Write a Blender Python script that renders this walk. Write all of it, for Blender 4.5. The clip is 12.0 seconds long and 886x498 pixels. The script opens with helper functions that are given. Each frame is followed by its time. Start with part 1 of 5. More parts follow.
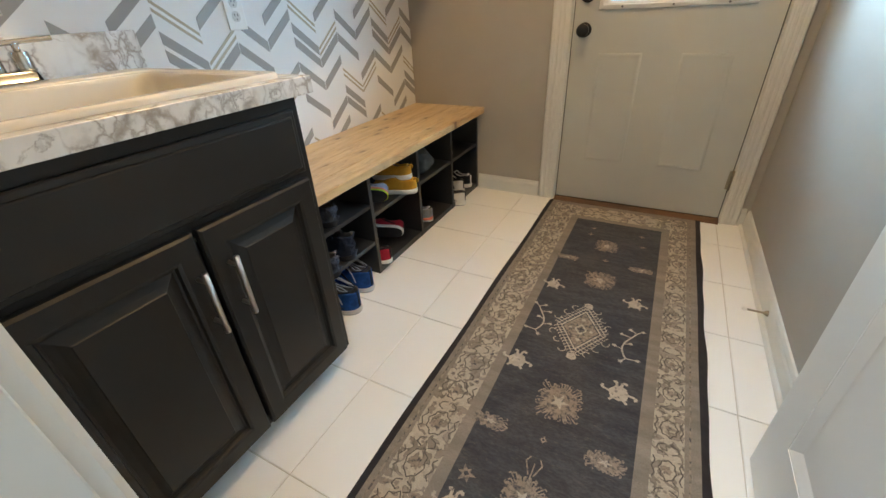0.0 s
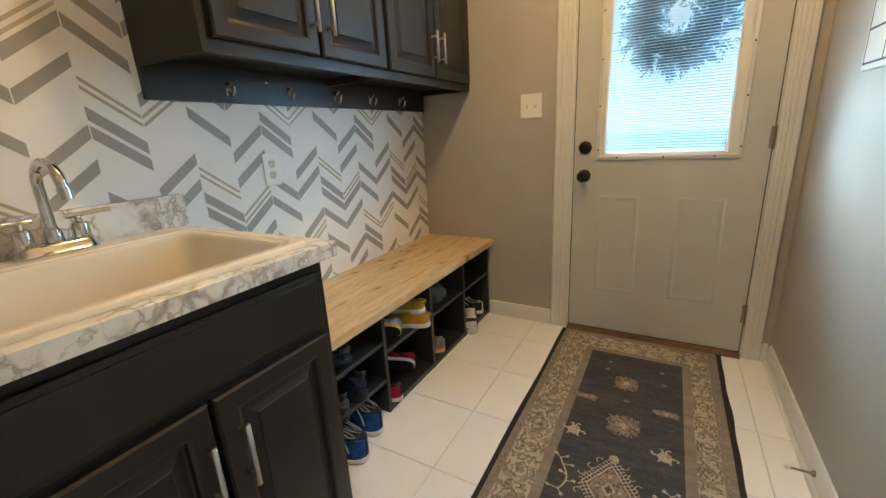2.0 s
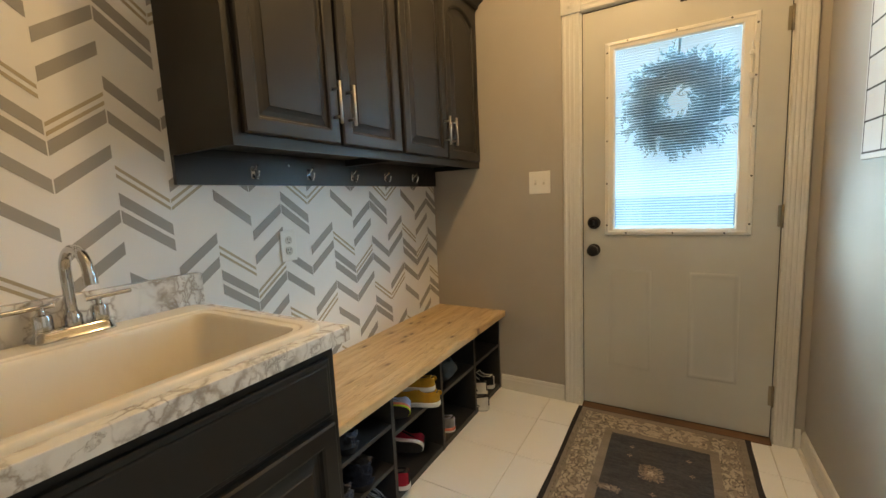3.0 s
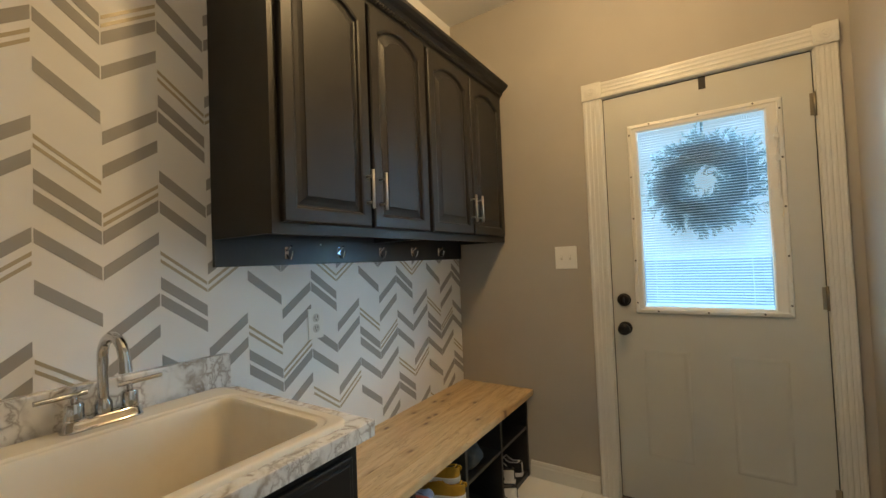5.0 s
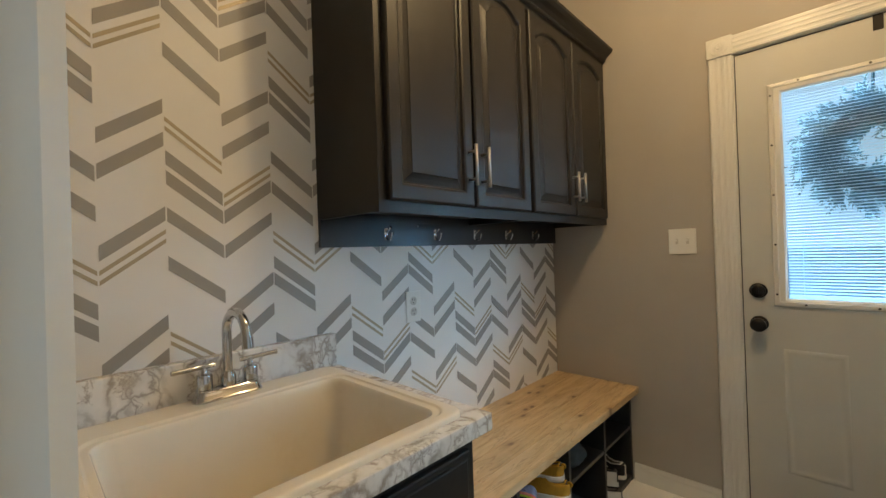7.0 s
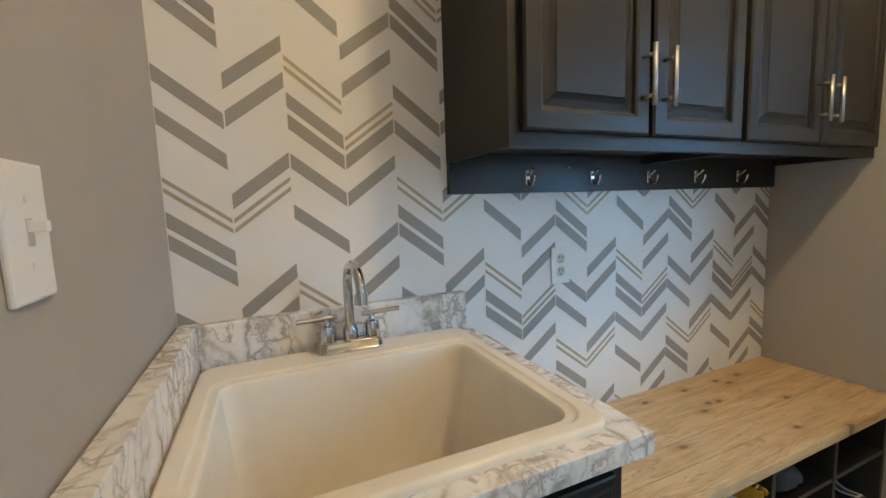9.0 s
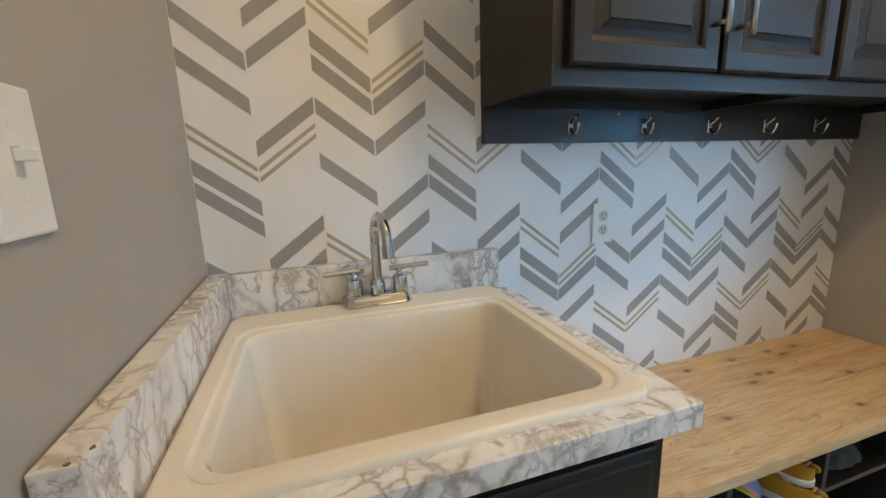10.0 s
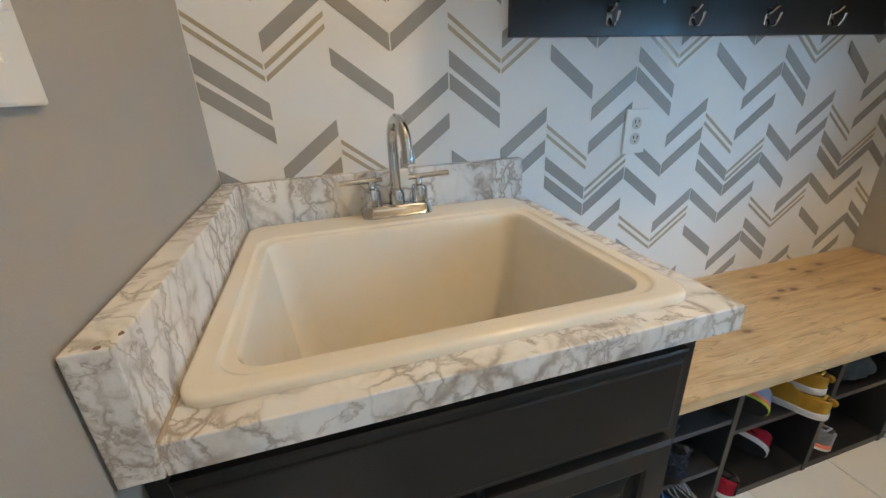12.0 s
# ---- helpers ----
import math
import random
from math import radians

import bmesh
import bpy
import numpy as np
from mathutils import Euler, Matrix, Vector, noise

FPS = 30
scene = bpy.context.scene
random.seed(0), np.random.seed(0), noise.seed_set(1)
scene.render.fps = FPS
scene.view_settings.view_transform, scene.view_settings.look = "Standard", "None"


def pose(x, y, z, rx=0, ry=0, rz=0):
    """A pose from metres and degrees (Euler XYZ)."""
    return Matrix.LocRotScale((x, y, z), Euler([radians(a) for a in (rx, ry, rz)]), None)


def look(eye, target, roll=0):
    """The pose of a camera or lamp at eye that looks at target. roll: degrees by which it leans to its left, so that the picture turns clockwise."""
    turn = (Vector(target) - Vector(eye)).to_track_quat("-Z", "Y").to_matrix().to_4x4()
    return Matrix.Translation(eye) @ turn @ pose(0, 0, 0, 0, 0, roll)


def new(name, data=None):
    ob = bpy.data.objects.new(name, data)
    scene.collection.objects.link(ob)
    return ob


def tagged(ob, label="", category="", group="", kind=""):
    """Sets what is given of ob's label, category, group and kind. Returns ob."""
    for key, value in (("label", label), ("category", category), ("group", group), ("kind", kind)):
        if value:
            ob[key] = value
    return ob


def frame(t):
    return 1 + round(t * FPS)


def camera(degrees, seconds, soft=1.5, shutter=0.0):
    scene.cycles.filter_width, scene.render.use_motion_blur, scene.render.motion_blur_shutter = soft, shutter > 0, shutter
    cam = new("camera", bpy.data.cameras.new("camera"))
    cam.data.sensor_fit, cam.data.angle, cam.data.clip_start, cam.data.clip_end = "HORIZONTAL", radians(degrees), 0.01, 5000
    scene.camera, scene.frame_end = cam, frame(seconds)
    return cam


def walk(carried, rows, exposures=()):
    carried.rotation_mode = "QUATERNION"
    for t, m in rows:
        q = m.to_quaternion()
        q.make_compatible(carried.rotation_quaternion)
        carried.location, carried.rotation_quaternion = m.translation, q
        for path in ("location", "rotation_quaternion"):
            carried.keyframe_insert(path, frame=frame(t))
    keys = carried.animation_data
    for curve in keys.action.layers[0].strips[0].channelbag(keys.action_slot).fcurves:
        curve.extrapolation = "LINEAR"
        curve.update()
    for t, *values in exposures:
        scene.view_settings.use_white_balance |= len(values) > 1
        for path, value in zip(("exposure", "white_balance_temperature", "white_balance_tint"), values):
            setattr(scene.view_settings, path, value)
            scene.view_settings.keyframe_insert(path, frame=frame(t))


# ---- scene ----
cam = camera(95.4, 12.0)
PATH = [
    (0, (1.379, -0.021, 0.989), (0.547, 1.483, -0.034), -3.0),
    (0.5, (1.372, -0.016, 1.009), (0.515, 1.53, 0.073), -3.1),
    (1, (1.364, -0.013, 1.037), (0.478, 1.578, 0.211), -3.1),
    (1.5, (1.361, -0.005, 1.076), (0.441, 1.631, 0.384), -3.1),
    (2, (1.36, 0.002, 1.111), (0.408, 1.676, 0.571), -3.0),
    (2.5, (1.351, 0.004, 1.141), (0.374, 1.706, 0.755), -2.9),
    (3, (1.348, 0.003, 1.173), (0.343, 1.715, 0.929), -2.7),
    (3.5, (1.338, 0.004, 1.204), (0.315, 1.718, 1.078), -2.5),
    (5.5, (1.328, -0.003, 1.25), (0.191, 1.64, 1.327), -2.1),
    (6, (1.304, -0.004, 1.246), (0.106, 1.596, 1.313), -2.0),
    (6.5, (1.259, 0.001, 1.237), (-0.015, 1.543, 1.282), -2.0),
    (7, (1.189, 0.011, 1.232), (-0.19, 1.46, 1.242), -1.9),
    (7.5, (1.135, 0.035, 1.233), (-0.378, 1.342, 1.194), -2.0),
    (9.5, (1.032, 0.229, 1.22), (-0.828, 0.901, 0.923), -1.8),
    (10, (1.007, 0.231, 1.201), (-0.854, 0.844, 0.801), -1.8),
    (10.5, (0.983, 0.221, 1.184), (-0.86, 0.804, 0.668), -1.9),
    (11, (0.972, 0.215, 1.167), (-0.845, 0.773, 0.546), -2.0),
    (11.5, (0.971, 0.216, 1.156), (-0.825, 0.753, 0.46), -2.3),
    (12, (0.973, 0.215, 1.154), (-0.81, 0.734, 0.41), -2.4),
]
EXPOSURES = [(0.0, 0.44, 6650, 10), (1.0, 0.40, 6700, 10), (2.0, 0.23, 7300, 10), (3.0, 0.0, 7800, 10), (4.0, -0.22, 7500, 9), (5.5, -0.30, 6950, 8), (7.5, -0.22, 6450, 8), (9.5, 0.16, 5950, 8), (12.0, 0.20, 5950, 8)]
walk(cam, [(t, look(eye, target, roll)) for t, eye, target, roll in PATH], EXPOSURES)

# ---- light ----
RX, RY, RZ = 1.85, 2.22, 2.77        # inner size of the mud room
world = bpy.data.worlds.new("sky")
scene.world = world
world.use_nodes = True
wn = world.node_tree.nodes
sky = wn.new("ShaderNodeTexSky")
sky.sky_type, sky.sun_disc = "NISHITA", False
sky.sun_elevation, sky.sun_rotation = radians(40), radians(200)
sky.air_density, sky.dust_density = 1.0, 2.0
wn["Background"].inputs["Strength"].default_value = 0.125
world.node_tree.links.new(sky.outputs[0], wn["Background"].inputs[0])


def lamp(name, kind, m, power, colour, **kw):
    data = bpy.data.lights.new(name, kind)
    data.energy, data.color = power, colour
    for key, value in kw.items():
        if key == "size":
            data.size = value
        elif key == "size_y":
            data.shape, data.size_y = "RECTANGLE", value
        elif key == "angle":
            data.angle = value
        elif key == "soft":
            data.shadow_soft_size = value
    ob = new(name, data)
    ob.matrix_world = m
    return ob


lamp("sun", "SUN", look((0, 0, 5), (0.8, 1.2, 3.6)), 0.6, (1, 0.95, 0.88), angle=radians(12))
# cool hall daylight from an added, unseen side opening, slanting in through the doorway
lamp("hall_window_light", "AREA", look((0.34, -1.25, 1.45), (1.85, 0.75, 0.9)), 10.0, (0.58, 0.80, 1.0), size=1.3, size_y=1.4)
# added overhead fill lamp over the unseen hall, falling steeply through the doorway
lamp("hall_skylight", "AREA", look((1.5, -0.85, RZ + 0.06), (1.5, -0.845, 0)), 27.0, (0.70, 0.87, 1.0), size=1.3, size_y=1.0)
# area lamps added outside, out of view beside the door's pane, boosting its daylight
lamp("garden_sky_east", "AREA", look((2.45, RY + 0.95, 2.05), (0.2, 1.05, 0.6)), 340.0, (0.40, 0.70, 1.0), size=1.6, size_y=1.8)
lamp("garden_sky_west", "AREA", look((0.40, RY + 1.30, 1.95), (1.85, 1.0, 0.8)), 200.0, (0.50, 0.78, 1.0), size=0.8, size_y=1.6)
# warm bulb in the ceiling lamp
lamp("ceiling_bulb", "POINT", pose(1.08, 1.17, RZ - 0.13), 40.0, (1.0, 0.70, 0.36), soft=0.06)

# ---- materials ----


def rgb(h):
    return (h[0], h[1], h[2], 1.0)


class Mat:
    """A small builder of node materials."""

    def __init__(self, name, rough=0.5, metal=0.0, spec=0.5):
        self.m = bpy.data.materials.new(name)
        self.m.use_nodes = True
        self.t = self.m.node_tree
        self.b = self.t.nodes["Principled BSDF"]
        self.b.inputs["Roughness"].default_value = rough
        self.b.inputs["Metallic"].default_value = metal
        self.b.inputs["Specular IOR Level"].default_value = spec
        self.co = self.t.nodes.new("ShaderNodeTexCoord").outputs["Object"]

    def n(self, kind, **ins):
        node = self.t.nodes.new(kind)
        for key, value in ins.items():
            self.put(node.inputs[key.replace("_", " ")], value)
        return node

    def put(self, socket, value):
        if isinstance(value, bpy.types.NodeSocket):
            self.t.links.new(value, socket)
        elif isinstance(value, (tuple, list)) and len(value) == 3 and socket.type == "RGBA":
            socket.default_value = rgb(value)
        else:
            socket.default_value = value

    def scaled(self, sx, sy, sz, co=None):
        v = self.n("ShaderNodeMapping", Vector=co or self.co)
        v.inputs["Scale"].default_value = (sx, sy, sz)
        return v.outputs[0]

    def noise(self, scale, detail=4, co=None, rough=0.55, dist=0.0):
        n = self.n("ShaderNodeTexNoise", Vector=co or self.co, Scale=scale, Detail=detail, Roughness=rough, Distortion=dist)
        return n.outputs["Fac"]

    def voronoi(self, scale, feature="F1", co=None, rand=1.0, dims="3D"):
        n = self.t.nodes.new("ShaderNodeTexVoronoi")
        n.voronoi_dimensions = dims
        n.feature = feature
        self.put(n.inputs["Vector"], co or self.co)
        n.inputs["Scale"].default_value = scale
        n.inputs["Randomness"].default_value = rand
        return n

    def ramp(self, fac, *stops):
        n = self.n("ShaderNodeValToRGB", Fac=fac)
        e = n.color_ramp.elements
        while len(e) < len(stops):
            e.new(0.5)
        for el, (p, c) in zip(e, stops):
            el.position = p
            el.color = rgb(c) if isinstance(c, tuple) else (c, c, c, 1)
        return n.outputs[0]

    def mix(self, fac, a, b, blend="MIX"):
        n = self.t.nodes.new("ShaderNodeMix")
        n.data_type, n.blend_type = "RGBA", blend
        self.put(n.inputs["Factor"], fac)
        self.put(n.inputs[6], a)
        self.put(n.inputs[7], b)
        return n.outputs[2]

    def math(self, op, a, b=0.0):
        n = self.t.nodes.new("ShaderNodeMath")
        n.operation = op
        self.put(n.inputs[0], a)
        self.put(n.inputs[1], b)
        return n.outputs[0]

    def random(self):
        return self.t.nodes.new("ShaderNodeObjectInfo").outputs["Random"]

    def axis(self, name):
        return self.n("ShaderNodeSeparateXYZ", Vector=self.co).outputs[name]

    def colour(self, value):
        self.put(self.b.inputs["Base Color"], value)
        return self

    def rough(self, value):
        self.put(self.b.inputs["Roughness"], value)
        return self

    def bump(self, height, strength=0.2, distance=0.002):
        n = self.n("ShaderNodeBump", Height=height, Strength=strength, Distance=distance)
        self.t.links.new(n.outputs[0], self.b.inputs["Normal"])
        return self


def paint(name, c, rough=0.5, vary=0.06, bump=0.12, grain=220.0, metal=0.0):
    """Painted or moulded surface: slow stains, fine roller grain."""
    a = Mat(name, rough, metal)
    slow = a.noise(2.5, 3)
    dark = tuple(v * (1 - vary) for v in c)
    lite = tuple(min(1.0, v * (1 + vary)) for v in c)
    a.colour(a.ramp(slow, (0.3, dark), (0.7, lite)))
    a.rough(a.math("ADD", a.math("MULTIPLY", a.noise(9.0, 3), 0.12), rough - 0.06))
    a.bump(a.noise(grain, 2), bump, 0.0015)
    return a.m


WALL = paint("greige_wall_paint", (0.395, 0.365, 0.325), 0.6, 0.04, 0.22, 260)
PAPER = paint("white_wallpaper", (0.80, 0.79, 0.77), 0.55, 0.03, 0.10, 400)
STRIPE = paint("grey_print", (0.335, 0.32, 0.30), 0.5, 0.06, 0.1, 400)
GOLD = paint("taupe_metallic_print", (0.45, 0.385, 0.275), 0.38, 0.08, 0.1, 400, 0.25)
CEIL = paint("ceiling_paint", (0.78, 0.75, 0.70), 0.8, 0.03, 0.3, 160)
TRIM = paint("white_gloss_trim", (0.68, 0.67, 0.63), 0.32, 0.05, 0.08, 90)
DOORP = paint("door_paint", (0.53, 0.525, 0.485), 0.42, 0.04, 0.12, 120)
LEAF = paint("interior_door_paint", (0.76, 0.76, 0.74), 0.38, 0.03, 0.1, 120)
PLATE = paint("ivory_plastic", (0.80, 0.79, 0.75), 0.3, 0.02, 0.02, 60)
IVORY = paint("vinyl_window_frame", (0.74, 0.72, 0.66), 0.35, 0.04, 0.03, 60)
BLACKM = paint("oil_rubbed_bronze", (0.018, 0.016, 0.015), 0.32, 0.2, 0.05, 200, 0.6)
CHAR = paint("charcoal_cabinet_paint", (0.0165, 0.0145, 0.0125), 0.44, 0.12, 0.14, 300)
CHAR.node_tree.nodes["Principled BSDF"].inputs["Specular IOR Level"].default_value = 0.36
CHARD = paint("black_bench_paint", (0.022, 0.022, 0.023), 0.42, 0.15, 0.15, 260)
RAIL = paint("black_rail_paint", (0.020, 0.020, 0.022), 0.33, 0.15, 0.1, 260)
CHROME = paint("chrome", (0.58, 0.585, 0.59), 0.09, 0.03, 0.0, 60, 1.0)
NICKEL = paint("brushed_nickel", (0.50, 0.49, 0.47), 0.30, 0.05, 0.03, 400, 1.0)
STEEL = paint("hinge_brass", (0.30, 0.26, 0.20), 0.38, 0.1, 0.03, 200, 1.0)
DARK = paint("dark_slot", (0.02, 0.02, 0.02), 0.6)
GROUT = paint("grout", (0.66, 0.61, 0.54), 0.85, 0.15, 0.4, 200)
SILL = paint("worn_brown_threshold", (0.13, 0.065, 0.03), 0.5, 0.35, 0.3, 60)
BLIND = Mat("white_vinyl_blind", 0.5)
BLIND.colour((0.66, 0.74, 0.81))
glow = BLIND.n("ShaderNodeBsdfTranslucent", Color=(0.66, 0.75, 0.82))
both = BLIND.t.nodes.new("ShaderNodeMixShader")
both.inputs[0].default_value = 0.60
BLIND.t.links.new(BLIND.b.outputs[0], both.inputs[1])
BLIND.t.links.new(glow.outputs[0], both.inputs[2])
BLIND.t.links.new(both.outputs[0], BLIND.t.nodes["Material Output"].inputs[0])
BLIND = BLIND.m
CORE = paint("particle_board", (0.16, 0.10, 0.06), 0.8, 0.3, 0.5, 300)
CAULK = paint("aged_caulk", (0.44, 0.36, 0.25), 0.6, 0.3, 0.3, 80)
SCREW = paint("screw_head", (0.10, 0.09, 0.08), 0.4, 0.1, 0.0, 60, 0.8)
HAZE = Mat("bright_overcast_haze", 1.0)
HAZE.colour(HAZE.ramp(HAZE.noise(0.03, 3), (0.3, (0.70, 0.78, 0.82)), (0.7, (0.80, 0.86, 0.88))))
HAZE.b.inputs["Emission Color"].default_value = (0.96, 0.99, 1.0, 1)
HAZE.b.inputs["Emission Strength"].default_value = 0.21
HAZE = HAZE.m
SHADE = Mat("frosted_shade", 0.4)
SHADE.colour((0.95, 0.88, 0.75))
SHADE.b.inputs["Emission Color"].default_value = (1, 0.75, 0.45, 1)
SHADE.b.inputs["Emission Strength"].default_value = 2.0
SHADE = SHADE.m


def make_tile():
    a = Mat("glazed_floor_tile", 0.22)
    r = a.random()
    base = a.mix(r, (0.90, 0.89, 0.865), (0.88, 0.865, 0.835))
    stain = a.ramp(a.noise(2.0, 2), (0.3, 0.0), (0.7, 1.0))
    a.colour(a.mix(a.math("MULTIPLY", stain, 0.05), base, (0.84, 0.81, 0.76)))
    a.rough(a.math("ADD", a.math("MULTIPLY", a.noise(90.0, 2), 0.04), 0.28))
    a.bump(a.noise(160.0, 2), 0.04, 0.001)
    return a.m


def make_marble():
    a = Mat("marble_laminate", 0.22)
    warp = a.n("ShaderNodeVectorMath")
    warp.operation = "ADD"
    turb = a.n("ShaderNodeTexNoise", Vector=a.co, Scale=17.0, Detail=6.0, Roughness=0.62)
    off = a.n("ShaderNodeVectorMath")
    off.operation = "SCALE"
    a.put(off.inputs[0], turb.outputs["Color"])
    off.inputs["Scale"].default_value = 0.058
    a.put(warp.inputs[0], a.co)
    a.put(warp.inputs[1], off.outputs[0])
    w = warp.outputs[0]
    big = a.voronoi(11.0, "DISTANCE_TO_EDGE", a.scaled(1.1, 1.1, 0.6, w)).outputs["Distance"]
    small = a.voronoi(27.0, "DISTANCE_TO_EDGE", a.scaled(1.0, 1.0, 0.62, w)).outputs["Distance"]
    vein = a.ramp(big, (0.0, 1.0), (0.025, 0.85), (0.07, 0.30), (0.20, 0.0))
    web = a.ramp(small, (0.0, 0.9), (0.035, 0.6), (0.09, 0.18), (0.22, 0.0))
    fade = a.ramp(a.noise(8.0, 4), (0.38, 0.08), (0.58, 0.9))
    where = a.ramp(a.noise(4.5, 3), (0.43, 0.0), (0.53, 0.95))
    r = a.math("ABSOLUTE", a.math("SUBTRACT", a.noise(5.0, 5, w, 0.6, 1.2), 0.5))
    broad = a.math("MULTIPLY", a.ramp(r, (0.0, 1.0), (0.008, 0.5), (0.03, 0.0)), 0.8)
    v = a.math("MAXIMUM", a.math("MAXIMUM", a.math("MULTIPLY", vein, fade), broad), a.math("MULTIPLY", web, where))
    base = a.ramp(a.noise(5.0, 4), (0.3, (0.86, 0.845, 0.815)), (0.7, (0.78, 0.765, 0.74)))
    cloud = a.math("MULTIPLY", a.ramp(a.noise(7.0, 3), (0.52, 0.0), (0.68, 1.0)), 0.35)
    base = a.mix(cloud, base, (0.55, 0.53, 0.50))
    tint = a.ramp(a.noise(3.0, 2), (0.4, (0.235, 0.21, 0.19)), (0.6, (0.27, 0.20, 0.145)))
    a.colour(a.mix(a.math("MULTIPLY", v, 0.92), base, tint))
    a.bump(a.noise(60.0, 2), 0.03)
    return a.m


def make_wood():
    a = Mat("varnished_pine", 0.34)
    r = a.random()
    shift = a.n("ShaderNodeVectorMath")
    shift.operation = "ADD"
    a.put(shift.inputs[0], a.co)
    cx = a.n("ShaderNodeCombineXYZ", X=a.math("MULTIPLY", r, 3.1), Y=a.math("MULTIPLY", r, 17.0), Z=0.0)
    a.put(shift.inputs[1], cx.outputs[0])
    p = shift.outputs[0]
    wob = a.math("MULTIPLY", a.noise(60.0, 2, p), 0.10)
    knot_n = a.voronoi(1.0, "F1", a.scaled(13.0, 7.0, 1.0, p), 1.0, "2D")
    pick = a.ramp(a.n("ShaderNodeSeparateColor", Color=knot_n.outputs["Color"]).outputs[0], (0.74, 0.0), (0.76, 1.0))
    dist = a.math("ADD", knot_n.outputs["Distance"], wob)
    knot = a.math("MULTIPLY", a.ramp(dist, (0.11, 1.0), (0.14, 0.85), (0.19, 0.30), (0.45, 0.0)), pick)
    rings = a.noise(1.0, 3, a.scaled(24, 2.4, 24, p), 0.5, 1.4)
    fine = a.noise(1.0, 5, a.scaled(240, 7, 240, p), 0.6)
    grain = a.ramp(rings, (0.30, (0.53, 0.345, 0.165)), (0.5, (0.64, 0.445, 0.235)), (0.70, (0.70, 0.52, 0.30)))
    c = a.mix(a.math("MULTIPLY", a.ramp(fine, (0.35, 1.0), (0.6, 0.0)), 0.14), grain, (0.42, 0.24, 0.10))
    c = a.mix(a.math("MULTIPLY", r, 0.30), c, (0.66, 0.47, 0.24))
    c = a.mix(a.math("MULTIPLY", knot, 0.92), c, (0.13, 0.055, 0.02))
    streak = a.ramp(a.noise(1.0, 2, a.scaled(20, 1.8, 20, p), 0.6, 1.8), (0.545, 0.0), (0.562, 0.62), (0.585, 0.06), (0.75, 0.3))
    blotch = a.ramp(a.noise(1.0, 4, a.scaled(15, 5, 15, p), 0.6, 0.8), (0.52, 0.0), (0.70, 0.42))
    c = a.mix(blotch, c, (0.40, 0.235, 0.11))
    c = a.mix(streak, c, (0.30, 0.16, 0.07))
    a.colour(c)
    a.rough(a.math("ADD", a.math("MULTIPLY", fine, 0.2), 0.26))
    a.bump(fine, 0.08, 0.001)
    return a.m


def make_rug(name, navy):
    """Low woven pile: yarn ribs, abrash stripes and worn spots."""
    a = Mat(name, 0.95, 0, 0.1)
    weave = a.noise(1.0, 2, a.scaled(260, 900, 260))
    abrash = a.noise(1.0, 3, a.scaled(7, 34, 7))
    wear = a.ramp(a.noise(6.0, 5), (0.40, 0.0), (0.72, 1.0))
    if navy:
        c = a.ramp(abrash, (0.3, (0.046, 0.047, 0.056)), (0.7, (0.082, 0.083, 0.094)))
        c = a.mix(a.math("MULTIPLY", wear, 0.30), c, (0.15, 0.14, 0.135))
        fleck = a.ramp(a.noise(1.0, 4, a.scaled(70, 190, 70), 0.7), (0.40, 1.0), (0.58, 0.0))
        c = a.mix(a.math("MULTIPLY", fleck, 0.45), c, (0.022, 0.022, 0.028))
        warm = a.ramp(a.noise(1.0, 4, a.scaled(55, 150, 60), 0.7), (0.56, 0.0), (0.70, 0.5))
        c = a.mix(warm, c, (0.15, 0.125, 0.105))
    else:
        c = a.ramp(abrash, (0.3, (0.23, 0.19, 0.155)), (0.7, (0.33, 0.28, 0.23)))
        c = a.mix(a.math("MULTIPLY", wear, 0.35), c, (0.20, 0.17, 0.145))
    c = a.mix(a.math("MULTIPLY", a.ramp(weave, (0.35, 1.0), (0.65, 0.0)), 0.35), c, (0.06, 0.055, 0.055))
    a.colour(c)
    a.bump(weave, 0.5, 0.002)
    return a.m


